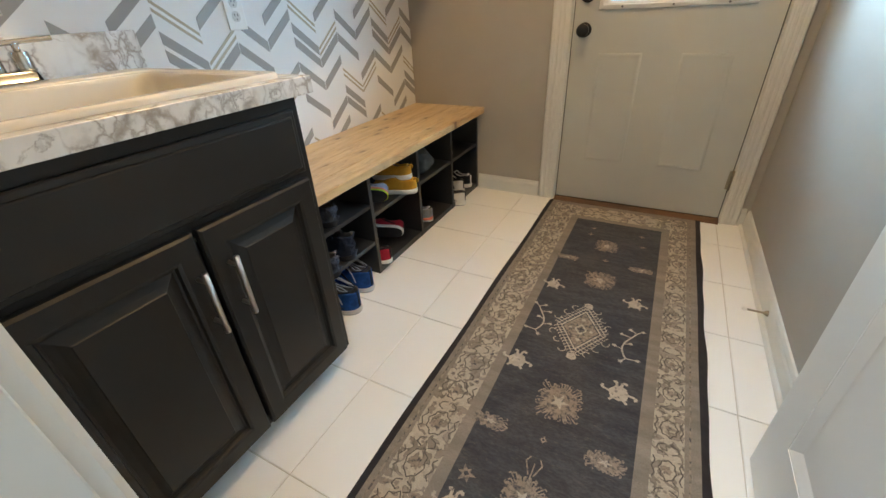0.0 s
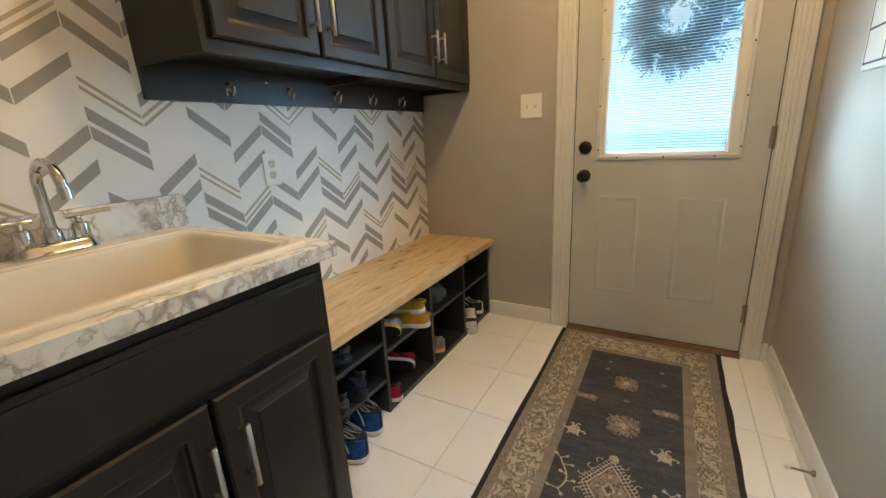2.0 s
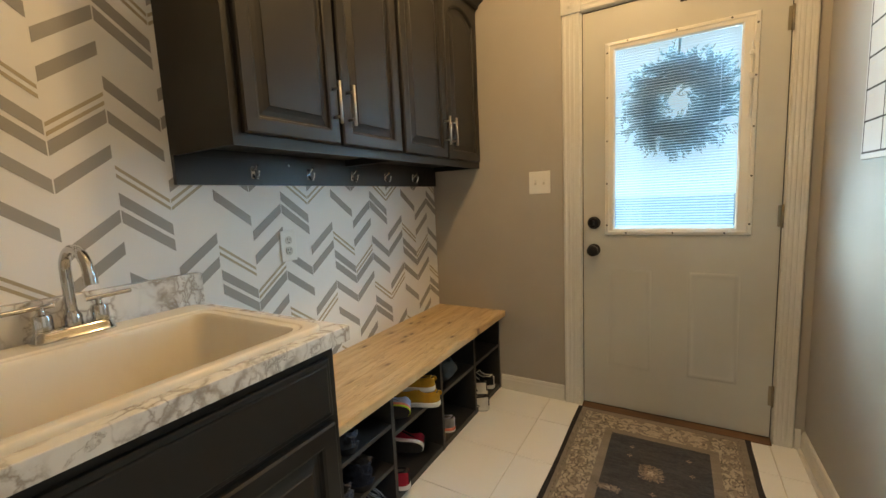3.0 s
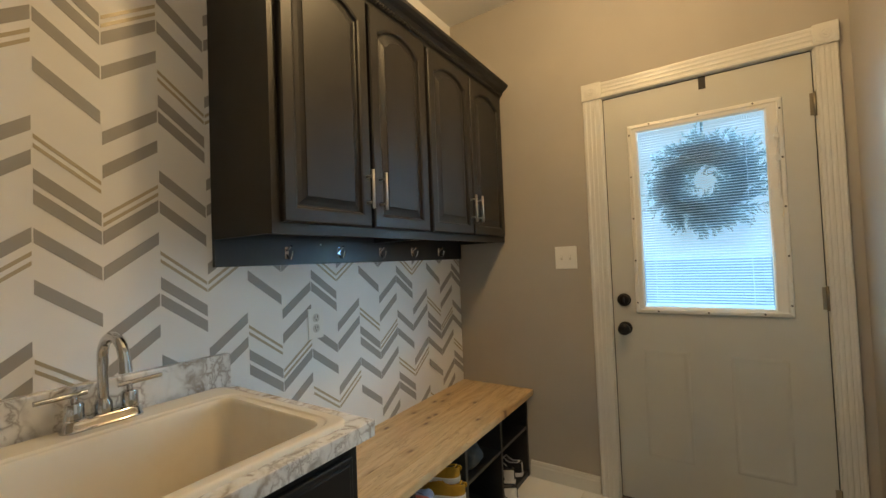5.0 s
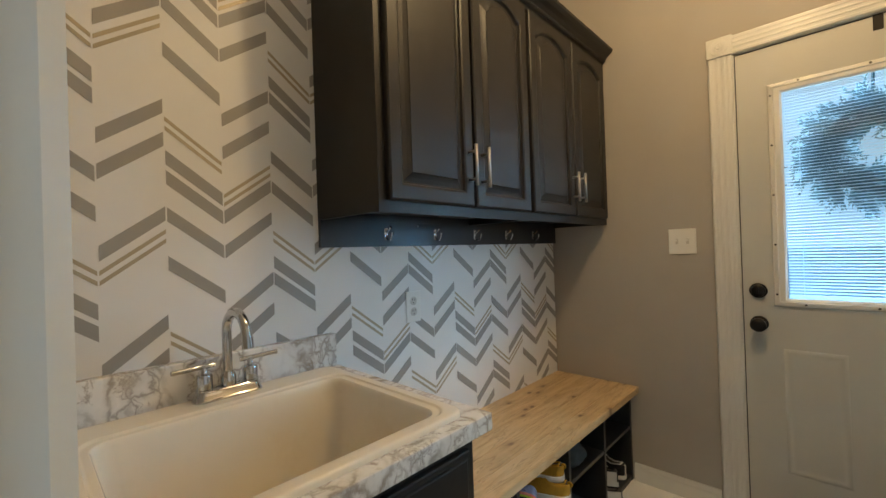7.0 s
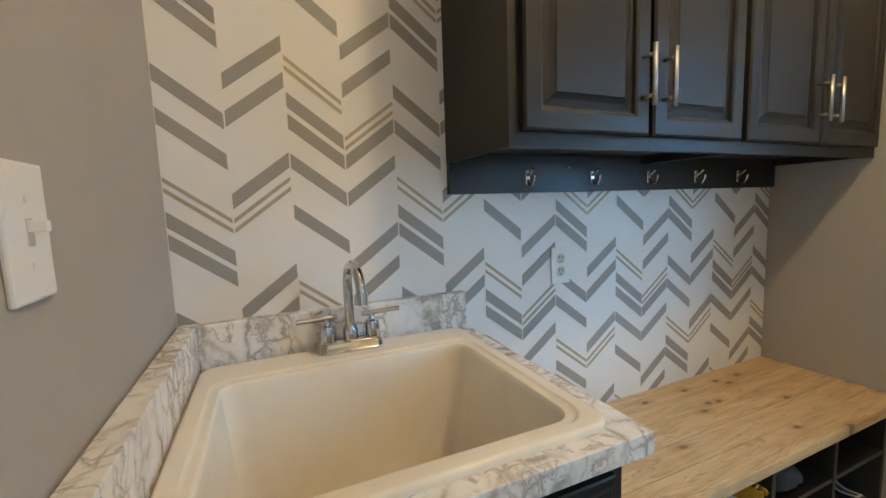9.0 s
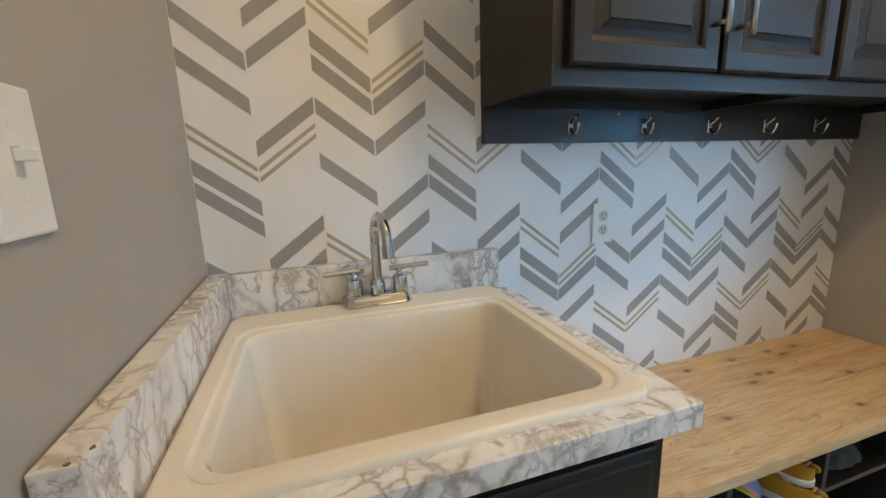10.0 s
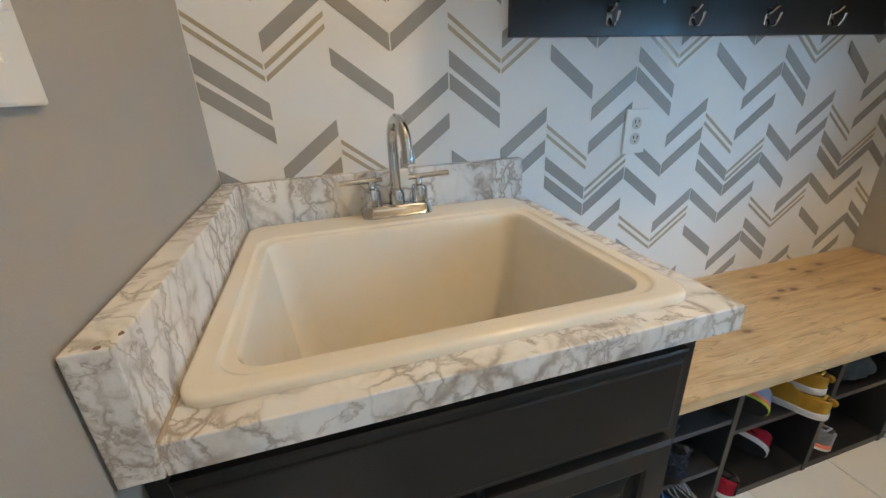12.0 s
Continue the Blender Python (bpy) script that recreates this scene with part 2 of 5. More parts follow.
def make_border():
    """Faded floral border: pale blossoms and dark vine outlines on taupe."""
    a = Mat("rug_floral_border", 0.95, 0, 0.1)
    weave = a.noise(1.0, 2, a.scaled(260, 900, 260))
    turb = a.n("ShaderNodeTexNoise", Vector=a.co, Scale=22.0, Detail=2.0)
    off = a.n("ShaderNodeVectorMath")
    off.operation = "SCALE"
    a.put(off.inputs[0], turb.outputs["Color"])
    off.inputs["Scale"].default_value = 0.035
    warp = a.n("ShaderNodeVectorMath")
    warp.operation = "ADD"
    a.put(warp.inputs[0], a.co)
    a.put(warp.inputs[1], off.outputs[0])
    w = warp.outputs[0]
    flat_co = a.scaled(1.0, 1.0, 0.0, w)
    scroll = a.noise(34.0, 1.5, flat_co, 0.5, 0.9)
    petal = a.voronoi(46.0, "F1", flat_co, 1.0, "2D").outputs["Distance"]
    ground = a.ramp(a.noise(11.0, 4), (0.35, (0.25, 0.205, 0.165)), (0.65, (0.33, 0.28, 0.23)))
    cream = a.ramp(a.noise(60.0, 3), (0.3, (0.44, 0.37, 0.29)), (0.7, (0.54, 0.46, 0.365)))
    c = a.mix(a.ramp(scroll, (0.455, 0.0), (0.485, 1.0)), ground, cream)
    edge = a.ramp(scroll, (0.425, 0.0), (0.445, 1.0), (0.455, 1.0), (0.475, 0.0))
    bud = a.math("MULTIPLY", a.ramp(petal, (0.20, 1.0), (0.28, 0.0)), a.ramp(a.noise(20.0, 2), (0.46, 0.0), (0.54, 0.8)))
    c = a.mix(bud, c, (0.20, 0.165, 0.135))
    c = a.mix(a.math("MULTIPLY", edge, 0.8), c, (0.10, 0.083, 0.07))
    worn = a.ramp(a.noise(9.0, 5), (0.45, 0.0), (0.7, 0.55))
    c = a.mix(a.math("MULTIPLY", worn, 0.7), c, (0.38, 0.325, 0.265))
    c = a.mix(a.math("MULTIPLY", a.ramp(weave, (0.35, 1.0), (0.65, 0.0)), 0.3), c, (0.09, 0.08, 0.075))
    a.colour(c)
    a.bump(weave, 0.5, 0.002)
    return a.m


def cloth(name, c, scale=500.0, vary=0.3):
    a = Mat(name, 0.85, 0, 0.2)
    d = tuple(v * (1 - vary) for v in c)
    a.colour(a.ramp(a.noise(30.0, 4), (0.3, d), (0.7, c)))
    a.bump(a.noise(scale, 2), 0.4, 0.002)
    return a.m


def make_glass():
    m = bpy.data.materials.new("window_glass")
    m.use_nodes = True
    b = m.node_tree.nodes["Principled BSDF"]
    b.inputs["Transmission Weight"].default_value = 1.0
    b.inputs["Roughness"].default_value = 0.0
    b.inputs["IOR"].default_value = 1.45
    b.inputs["Base Color"].default_value = (0.80, 0.93, 1.0, 1)
    return m


TILE, MARBLE, WOOD, GLASS = make_tile(), make_marble(), make_wood(), make_glass()
NAVY, TAUPE, BORDER = make_rug("rug_navy_field", True), make_rug("rug_taupe_ground", False), make_border()
RUGEDGE = cloth("rug_binding", (0.035, 0.03, 0.033))


def worn_yarn(name, c, low, high):
    """Pale yarn worn through to the navy ground in spots."""
    a = Mat(name, 0.95, 0, 0.1)
    gone = a.ramp(a.noise(85.0, 4, None, 0.7), (low, 1.0), (high, 0.0))
    weave = a.noise(1.0, 2, a.scaled(260, 900, 260))
    lit = a.ramp(a.noise(40.0, 3), (0.3, tuple(v * 0.75 for v in c)), (0.7, c))
    a.colour(a.mix(gone, lit, (0.05, 0.052, 0.064)))
    a.bump(weave, 0.5, 0.002)
    return a.m


CREAM_YARN = worn_yarn("rug_cream_motif", (0.50, 0.43, 0.35), 0.30, 0.46)
VINE = worn_yarn("rug_dark_outline", (0.125, 0.105, 0.09), 0.10, 0.2)
FADED = worn_yarn("rug_faded_motif", (0.33, 0.265, 0.21), 0.34, 0.54)
RECEPT = paint("receptacle_plastic", (0.58, 0.56, 0.51), 0.35, 0.03, 0.0)


def make_enamel():
    """Old bisque enamel: yellowed patches, rust specks and dull scrubbed spots."""
    a = Mat("bisque_enamel", 0.16)
    base = a.ramp(a.noise(3.0, 3), (0.3, (0.79, 0.72, 0.605)), (0.7, (0.82, 0.765, 0.665)))
    stain = a.ramp(a.noise(7.0, 5, None, 0.65), (0.52, 0.0), (0.75, 0.5))
    c = a.mix(stain, base, (0.70, 0.60, 0.45))
    dot = a.voronoi(30.0, "F1")
    rare = a.ramp(a.n("ShaderNodeSeparateColor", Color=dot.outputs["Color"]).outputs[0], (0.965, 0.0), (0.97, 1.0))
    speck = a.math("MULTIPLY", a.ramp(dot.outputs["Distance"], (0.035, 1.0), (0.06, 0.0)), rare)
    a.colour(a.mix(a.math("MULTIPLY", speck, 0.8), c, (0.22, 0.12, 0.06)))
    a.rough(a.math("ADD", a.math("MULTIPLY", a.noise(12.0, 4), 0.16), 0.10))
    a.bump(a.noise(40.0, 2), 0.02, 0.0015)
    return a.m


SINK = make_enamel()
CALEND = paint("whiteboard", (0.80, 0.80, 0.79), 0.22, 0.02, 0.0)
CONCRETE = paint("outdoor_concrete", (0.36, 0.40, 0.44), 0.9, 0.15, 0.4, 40)
FIR = Mat("fir_needles", 0.7)
FIR.colour(FIR.ramp(FIR.noise(18.0, 4), (0.3, (0.045, 0.085, 0.080)), (0.7, (0.095, 0.135, 0.140))))
leafglow = FIR.n("ShaderNodeBsdfTranslucent", Color=(0.10, 0.16, 0.17))
leafmix = FIR.t.nodes.new("ShaderNodeMixShader")
leafmix.inputs[0].default_value = 0.5
FIR.t.links.new(FIR.b.outputs[0], leafmix.inputs[1])
FIR.t.links.new(leafglow.outputs[0], leafmix.inputs[2])
FIR.t.links.new(leafmix.outputs[0], FIR.t.nodes["Material Output"].inputs[0])
FIR = FIR.m

# ---- mesh helpers ----


def mesh_of(bm, name, mat, smooth=False):
    me = bpy.data.meshes.new(name)
    bm.normal_update()
    for e in () if smooth else bm.edges:
        if len(e.link_faces) == 2 and e.calc_face_angle(0.0) > 0.6:
            e.smooth = False
    if smooth:
        for f in bm.faces:
            f.smooth = True
    bm.to_mesh(me)
    bm.free()
    for m in (mat if isinstance(mat, (list, tuple)) else [mat]):
        me.materials.append(m)
    return me


def part(name, bm, mat, parent=None, label="", smooth=False):
    ob = new(name, mesh_of(bm, name, mat, smooth))
    if parent is not None:
        ob.parent = parent
        ob.matrix_parent_inverse = parent.matrix_basis.inverted()
    if label:
        tagged(ob, label)
    return ob


def thing(name, x, y, z, label, category, group="", kind="", rz=0):
    ob = new(name)
    ob.empty_display_size = 0.05
    ob.matrix_basis = pose(x, y, z, 0, 0, rz)
    return tagged(ob, label, category, group, kind)


def structure(name, bm, mat, label, category, smooth=False):
    return tagged(part(name, bm, mat, None, "", smooth), label, category, "", "structure")


def add_box(bm, x0, y0, z0, x1, y1, z1, bevel=0.0, seg=1, mi=0):
    """A box, with bevelled edges where asked."""
    tmp = bmesh.new()
    vs = [tmp.verts.new((x, y, z)) for x in (x0, x1) for y in (y0, y1) for z in (z0, z1)]
    for q in ((0, 1, 3, 2), (4, 6, 7, 5), (0, 4, 5, 1), (2, 3, 7, 6), (0, 2, 6, 4), (1, 5, 7, 3)):
        tmp.faces.new([vs[i] for i in q])
    if bevel:
        bmesh.ops.bevel(tmp, geom=tmp.edges[:], offset=bevel, segments=seg, profile=0.6, affect="EDGES")
    merge(bm, tmp, mi)
    return bm


def merge(bm, tmp, mi=0, m=None):
    """Copies tmp into bm and frees it."""
    tmp.normal_update()
    made = {v: bm.verts.new(m @ v.co if m else v.co) for v in tmp.verts}
    for f in tmp.faces:
        g = bm.faces.new([made[v] for v in f.verts])
        g.material_index, g.smooth = mi or f.material_index, f.smooth
    tmp.free()
    return bm


def box(x0, y0, z0, x1, y1, z1, bevel=0.0, seg=1):
    return add_box(bmesh.new(), x0, y0, z0, x1, y1, z1, bevel, seg)


def add_prism(bm, outline, axis, a, b, mi=0):
    """An outline of (u, v) points pushed along an axis from a to b."""
    def at(u, v, w):
        return {"x": (w, u, v), "y": (u, w, v), "z": (u, v, w)}[axis]
    lo = [bm.verts.new(at(u, v, a)) for u, v in outline]
    hi = [bm.verts.new(at(u, v, b)) for u, v in outline]
    n = len(outline)
    faces = [bm.faces.new(lo[::-1]), bm.faces.new(hi)]
    for i in range(n):
        faces.append(bm.faces.new((lo[i], lo[(i + 1) % n], hi[(i + 1) % n], hi[i])))
    for f in faces:
        f.material_index = mi
    bmesh.ops.recalc_face_normals(bm, faces=faces)
    return bm


def add_rings(bm, rings, close_ends=True, mi=0, smooth=True):
    """A skin over rings of equally many points."""
    vs = [[bm.verts.new(p) for p in r] for r in rings]
    n = len(vs[0])
    faces = []
    for a, b in zip(vs, vs[1:]):
        for i in range(n):
            faces.append(bm.faces.new((a[i], a[(i + 1) % n], b[(i + 1) % n], b[i])))
    if close_ends:
        faces += [bm.faces.new(vs[0][::-1]), bm.faces.new(vs[-1])]
    for f in faces:
        f.material_index, f.smooth = mi, smooth
    bmesh.ops.recalc_face_normals(bm, faces=faces)
    return bm


def ring(c, u, v, ru, rv=None, n=16):
    rv = ru if rv is None else rv
    c, u, v = Vector(c), Vector(u), Vector(v)
    return [c + u * (ru * math.cos(2 * math.pi * i / n)) + v * (rv * math.sin(2 * math.pi * i / n)) for i in range(n)]


def add_lathe(bm, profile, c, axis="z", n=24, mi=0):
    """Turns a profile of (radius, height) about an axis through c."""
    u, v, w = {"z": ((1, 0, 0), (0, 1, 0), (0, 0, 1)), "x": ((0, 1, 0), (0, 0, 1), (1, 0, 0)), "y": ((0, 0, 1), (1, 0, 0), (0, 1, 0))}[axis]
    return add_rings(bm, [ring(Vector(c) + Vector(w) * h, u, v, r, r, n) for r, h in profile], True, mi)


def add_tube(bm, pts, r, n=12, mi=0):
    """A round tube through points; r: a radius or one for each point."""
    pts = [Vector(p) for p in pts]
    rings, up = [], Vector((0.13, 0.27, 0.95)).normalized()
    for i, p in enumerate(pts):
        d = (pts[min(i + 1, len(pts) - 1)] - pts[max(i - 1, 0)]).normalized()
        u = up.cross(d)
        if u.length < 0.1:
            u = Vector((1, 0, 0)).cross(d)
        u.normalize()
        v = d.cross(u)
        up = v
        rr = r[i] if isinstance(r, (list, tuple)) else r
        rings.append(ring(p, u, v, rr, rr, n))
    return add_rings(bm, rings, True, mi)


def arc(c, r, a0, a1, n, u, v):
    c, u, v = Vector(c), Vector(u), Vector(v)
    return [c + u * (r * math.cos(radians(a0 + (a1 - a0) * i / n))) + v * (r * math.sin(radians(a0 + (a1 - a0) * i / n))) for i in range(n + 1)]

# ---- structure ----
DX0, DX1, DZ1 = 0.915, 1.73, 2.055      # outer door's slab
OX0, OX1, OZ1 = 1.02, 1.80, 2.06        # doorway to the hall
T = 0.12

wall_west = structure("wall_west", box(-T, -T, 0, 0, RY + T, RZ), PAPER, "white wallpaper with grey chevron stripes behind sink and bench", "wall")
bm = box(0, RY, 0, DX0 - 0.02, RY + T, RZ)
add_box(bm, DX1 + 0.02, RY, 0, RX, RY + T, RZ)
add_box(bm, DX0 - 0.02, RY, DZ1 + 0.02, DX1 + 0.02, RY + T, RZ)
structure("wall_north", bm, WALL, "greige painted wall with the outer door in it", "wall")
structure("wall_east", box(RX, -T, 0, RX + T, RY + T, RZ), WALL, "greige painted wall beside the rug", "wall")
bm = box(0, -T, 0, OX0 - 0.02, 0, RZ)
add_box(bm, OX1 + 0.02, -T, 0, RX, 0, RZ)
add_box(bm, OX0 - 0.02, -T, OZ1 + 0.02, OX1 + 0.02, 0, RZ)
structure("wall_south", bm, WALL, "greige painted wall with the doorway to the hall", "wall")
structure("ceiling", box(-T, -T, RZ, RX + T, RY + T, RZ + 0.1), CEIL, "plain off-white painted ceiling", "ceiling")
# hall behind the doorway
HX0, HX1, HY0 = 0.3, 3.0, -2.6
structure("hall_wall_east", box(HX1, HY0 - T, 0, HX1 + T, -T, RZ), WALL, "plain greige hall wall", "wall")
# unseen wall, opened at the side for the added lamp
bm = box(HX0 - T, HY0 - T, 0, HX0, -1.95, RZ)
add_box(bm, HX0 - T, -0.55, 0, HX0, -T, RZ)
add_box(bm, HX0 - T, -1.95, 0, HX0, -0.55, 0.75)
add_box(bm, HX0 - T, -1.95, 2.2, HX0, -0.55, RZ)
structure("hall_wall_west", bm, WALL, "plain greige hall wall with an added side opening", "wall")
structure("hall_wall_south", box(HX0, HY0 - T, 0, HX1, HY0, RZ), WALL, "plain greige hall wall", "wall")
structure("hall_wall_north", box(RX + T, -T, 0, HX1, 0, RZ), WALL, "plain greige hall wall", "wall")
# unseen ceiling, left open in the middle for the added fill lamp
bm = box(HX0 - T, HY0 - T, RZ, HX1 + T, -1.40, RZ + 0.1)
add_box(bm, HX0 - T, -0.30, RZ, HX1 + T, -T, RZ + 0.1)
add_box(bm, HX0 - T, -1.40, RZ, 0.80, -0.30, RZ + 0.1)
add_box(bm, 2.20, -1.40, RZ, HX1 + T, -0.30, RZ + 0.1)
structure("hall_ceiling", bm, CEIL, "plain off-white painted ceiling with an added lamp opening", "ceiling")
structure("hall_floor", box(HX0 - T, HY0 - T, -0.05, HX1 + T, -T, 0.0), TILE, "pale tiled hall floor", "floor")
floor = structure("floor", box(-T, -T, -0.05, RX + T, RY + T, -0.004), GROUT, "grout bed of the cream tiled floor", "floor")
bm = bmesh.new()
vs = [bm.verts.new(p) for p in ((-900, -900, -0.16), (900, -900, -0.16), (900, 900, -0.16), (-900, 900, -0.16))]
bm.faces.new(vs)
structure("ground", bm, CONCRETE, "pale grey concrete ground outdoors", "ground")
structure("backdrop", box(-160, 90, -0.15, 160, 91, 90), HAZE, "pale bright overcast sky far beyond the garden", "sky")


# wallpaper print: four columns of slanting bars, repeated across and upwards
PITCH, RISE, SLANT, BAR = 0.1324, 0.537, 0.097, 0.0355
BARS = {0: (1.546, 1.456, 1.234, 1.185), 1: (1.537, 1.455, 1.269), 2: (1.507, 1.457, 1.364, 1.242), 3: (1.627, 1.537, 1.361, 1.267)}
TWINS = {0: 1.309, 1: 1.212, 2: 1.591, 3: 1.406}


def clip_low(poly, z):
    out = []
    for (y0, z0), (y1, z1) in zip(poly, poly[1:] + poly[:1]):
        if z0 >= z:
            out.append((y0, z0))
        if (z0 >= z) != (z1 >= z):
            k = (z - z0) / (z1 - z0)
            out.append((y0 + k * (y1 - y0), z))
    return out


def print_bars(tops, heights):
    bm = bmesh.new()
    for col in range(17):
        y0, y1 = col * PITCH + 0.0018, min((col + 1) * PITCH - 0.0018, RY - 0.001)
        if y1 <= y0:
            continue
        s = SLANT * (1 if col % 2 else -1) * (y1 - y0) / (PITCH - 0.0036)
        for top in tops[col % 4]:
            for rep in range(-3, 3):
                for dz, hz in heights:
                    z = top + rep * RISE - dz
                    poly = clip_low([(y0, z - hz), (y1, z - hz + s), (y1, z + s), (y0, z)], 0.01)
                    if len(poly) > 2 and max(p[1] for p in poly) < RZ - 0.005:
                        add_prism(bm, poly, "x", 0.0002, 0.0012)
    return bm


part("grey_stripes", print_bars(BARS, [(0, BAR)]), STRIPE, wall_west, "warm grey slanting printed bars")
part("thin_stripes", print_bars({k: (v,) for k, v in TWINS.items()}, [(0.0, 0.0105), (0.023, 0.0105)]), GOLD, wall_west, "thin twin taupe metallic printed lines")


# baseboards
def baseboard(x0, y0, x1, y1, nx, ny):
    """A run of moulded skirting from one point to another; nx, ny: the way it faces."""
    prof = ((0.0, 0.0), (0.013, 0.0), (0.013, 0.062), (0.010, 0.070), (0.010, 0.078), (0.006, 0.088), (0.0, 0.09))
    bm = bmesh.new()
    rings = []
    for x, y in ((x0, y0), (x1, y1)):
        rings.append([Vector((x + nx * d, y + ny * d, h)) for d, h in prof])
    return add_rings(bm, rings, True, 0, False)


for args in ((0.43, RY - 0.0005, DX0 - 0.105, RY - 0.0005, 0, -1), (RX - 0.0005, 0.0, RX - 0.0005, RY - 0.014, -1, 0), (DX1 + 0.085, RY - 0.0005, RX - 0.014, RY - 0.0005, 0, -1)):
    structure("baseboard", baseboard(*args), TRIM, "glossy white moulded baseboard", "baseboard")
# quarter-round shoe moulding along the east wall
bm = bmesh.new()
q = [(0, 0), (0.013, 0), (0.0115, 0.007), (0.007, 0.0115), (0, 0.013)]
add_rings(bm, [[Vector((RX - 0.0145 - a, y, b)) for a, b in q] for y in (0.0, RY - 0.014)], True, 0, False)
structure("trim", bm, TRIM, "white quarter-round shoe moulding along the baseboard", "trim")


# fluted casing with corner blocks
def casing_profile(w, d):
    pts = [(0, 0), (0, d * 0.7), (w * 0.06, d)]
    for k in range(3):
        a = w * (0.17 + 0.235 * k)
        pts += [(a, d), (a + w * 0.035, d * 0.86), (a + w * 0.145, d * 0.86), (a + w * 0.18, d)]
    return pts + [(w * 0.94, d), (w, d * 0.7), (w, 0)]


def casing(x0, x1, ztop, wl, wr, yw, side, d=0.017):
    """Door casing round an opening in a wall at yw; side: the way it faces."""
    root = thing("casing", (x0 + x1) / 2, yw, 0, "white fluted door casing with round-flower corner blocks", "door casing", "", "structure")
    for nm, a, w in (("side_casing", x0 - wl, wl), ("side_casing", x1, wr)):
        bm = bmesh.new()
        add_rings(bm, [[Vector((a + u, yw + side * v, z)) for u, v in casing_profile(w, d)] for z in (0.0, ztop)], True, 0, False)
        part(nm, bm, TRIM, root)
    bm = bmesh.new()
    hw = (wl + wr) / 2
    add_rings(bm, [[Vector((x, yw + side * v, ztop + u)) for u, v in casing_profile(hw, d)] for x in (x0, x1)], True, 0, False)
    part("head_casing", bm, TRIM, root)
    for a, w in ((x0 - wl, wl), (x1, wr)):
        bm = bmesh.new()
        y0, y1 = sorted((yw, yw + side * (d + 0.006)))
        add_box(bm, a - 0.003, y0, ztop, a + w + 0.003, y1, ztop + hw + 0.004, 0.002)
        c = (a + w / 2, yw + side * (d + 0.006), ztop + hw / 2)
        for r, h in ((0.036, 0.004), (0.022, 0.006), (0.010, 0.009)):
            add_lathe(bm, [(r, 0), (r, side * h * 0.6), (r * 0.8, side * h), (r * 0.3, side * h * 0.8)], c, "y", 20)
        part("corner_block", bm, TRIM, root)
    return root


casing(DX0 - 0.008, DX1 + 0.008, DZ1 + 0.008, 0.092, 0.074, RY, -1)
root = thing("doorway", (OX0 + OX1) / 2, 0, 0, "white painted doorway lining and casing to the hall", "door casing", "", "structure")
for a, w in ((OX0 - 0.115, 0.105), (OX1 + 0.002, 0.045)):
    bm = bmesh.new()
    prof = [(0, 0), (0, 0.020), (w * 0.08, 0.0265), (w * 0.16, 0.027), (w * 0.28, 0.024), (w * 0.36, 0.020), (w * 0.74, 0.018), (w * 0.82, 0.023), (w * 0.95, 0.023), (w, 0.016), (w, 0)]
    add_rings(bm, [[Vector((a + u, v + 0.0003, z)) for u, v in prof] for z in (0.0, OZ1 + 0.09)], True, 0, False)
    part("side_casing", bm, TRIM, root)
bm = bmesh.new()
add_box(bm, OX0 - 0.009, 0.0003, OZ1 + 0.01, OX1 + 0.001, 0.018, OZ1 + 0.09, 0.003)
part("head_casing", bm, TRIM, root)
for x0, x1, sx in ((OX0 - 0.02, OX0, 1), (OX1, OX1 + 0.02, -1)):
    bm = box(x0, -T - 0.003, 0, x1, 0.003, OZ1 + 0.01, 0.0015)
    s0, s1 = sorted((x1 if sx > 0 else x0, (x1 + 0.012) if sx > 0 else (x0 - 0.012)))
    add_box(bm, s0, -0.085, 0, s1, -0.05, OZ1, 0.003)
    part("jamb", bm, TRIM, root)
part("head_jamb", box(OX0, -T, OZ1, OX1, 0.003, OZ1 + 0.01), TRIM, root)

# ---- outer door ----
YD = RY + 0.006                          # its inner face
door = thing("door_1", (DX0 + DX1) / 2, RY + 0.03, 0, "closed pale putty steel door with a half-height blind window", "door", "", "structure")
WX0, WX1, WZ0, WZ1 = 1.022, 1.630, 0.952, 1.893     # outer edge of the pane's frame
GX0, GX1, GZ0, GZ1 = 1.068, 1.568, 0.985, 1.850     # clear pane
TH = 0.044
bm = box(DX0, YD, 0.02, GX0 - 0.01, YD + TH, DZ1)
add_box(bm, GX1 + 0.01, YD, 0.02, DX1, YD + TH, DZ1)
add_box(bm, GX0 - 0.01, YD, 0.02, GX1 + 0.01, YD + TH, GZ0 - 0.01)
add_box(bm, GX0 - 0.01, YD, GZ1 + 0.01, GX1 + 0.01, YD + TH, DZ1)
part("slab", bm, DOORP, door)


def embossed_panel(x0, z0, x1, z1):
    """A pressed panel: a shallow raised moulding round a flat field."""
    bm = bmesh.new()
    def loop(o, y):
        return [Vector((x0 + o, y, z0 + o)), Vector((x1 - o, y, z0 + o)), Vector((x1 - o, y, z1 - o)), Vector((x0 + o, y, z1 - o))]
    profile = ((0.0, 0.0002), (0.003, 0.0018), (0.007, 0.0032), (0.011, 0.0036), (0.015, 0.0030), (0.020, 0.0014), (0.024, 0.0007), (0.032, 0.0006))
    add_rings(bm, [loop(o, YD - h) for o, h in profile], True)
    return bm


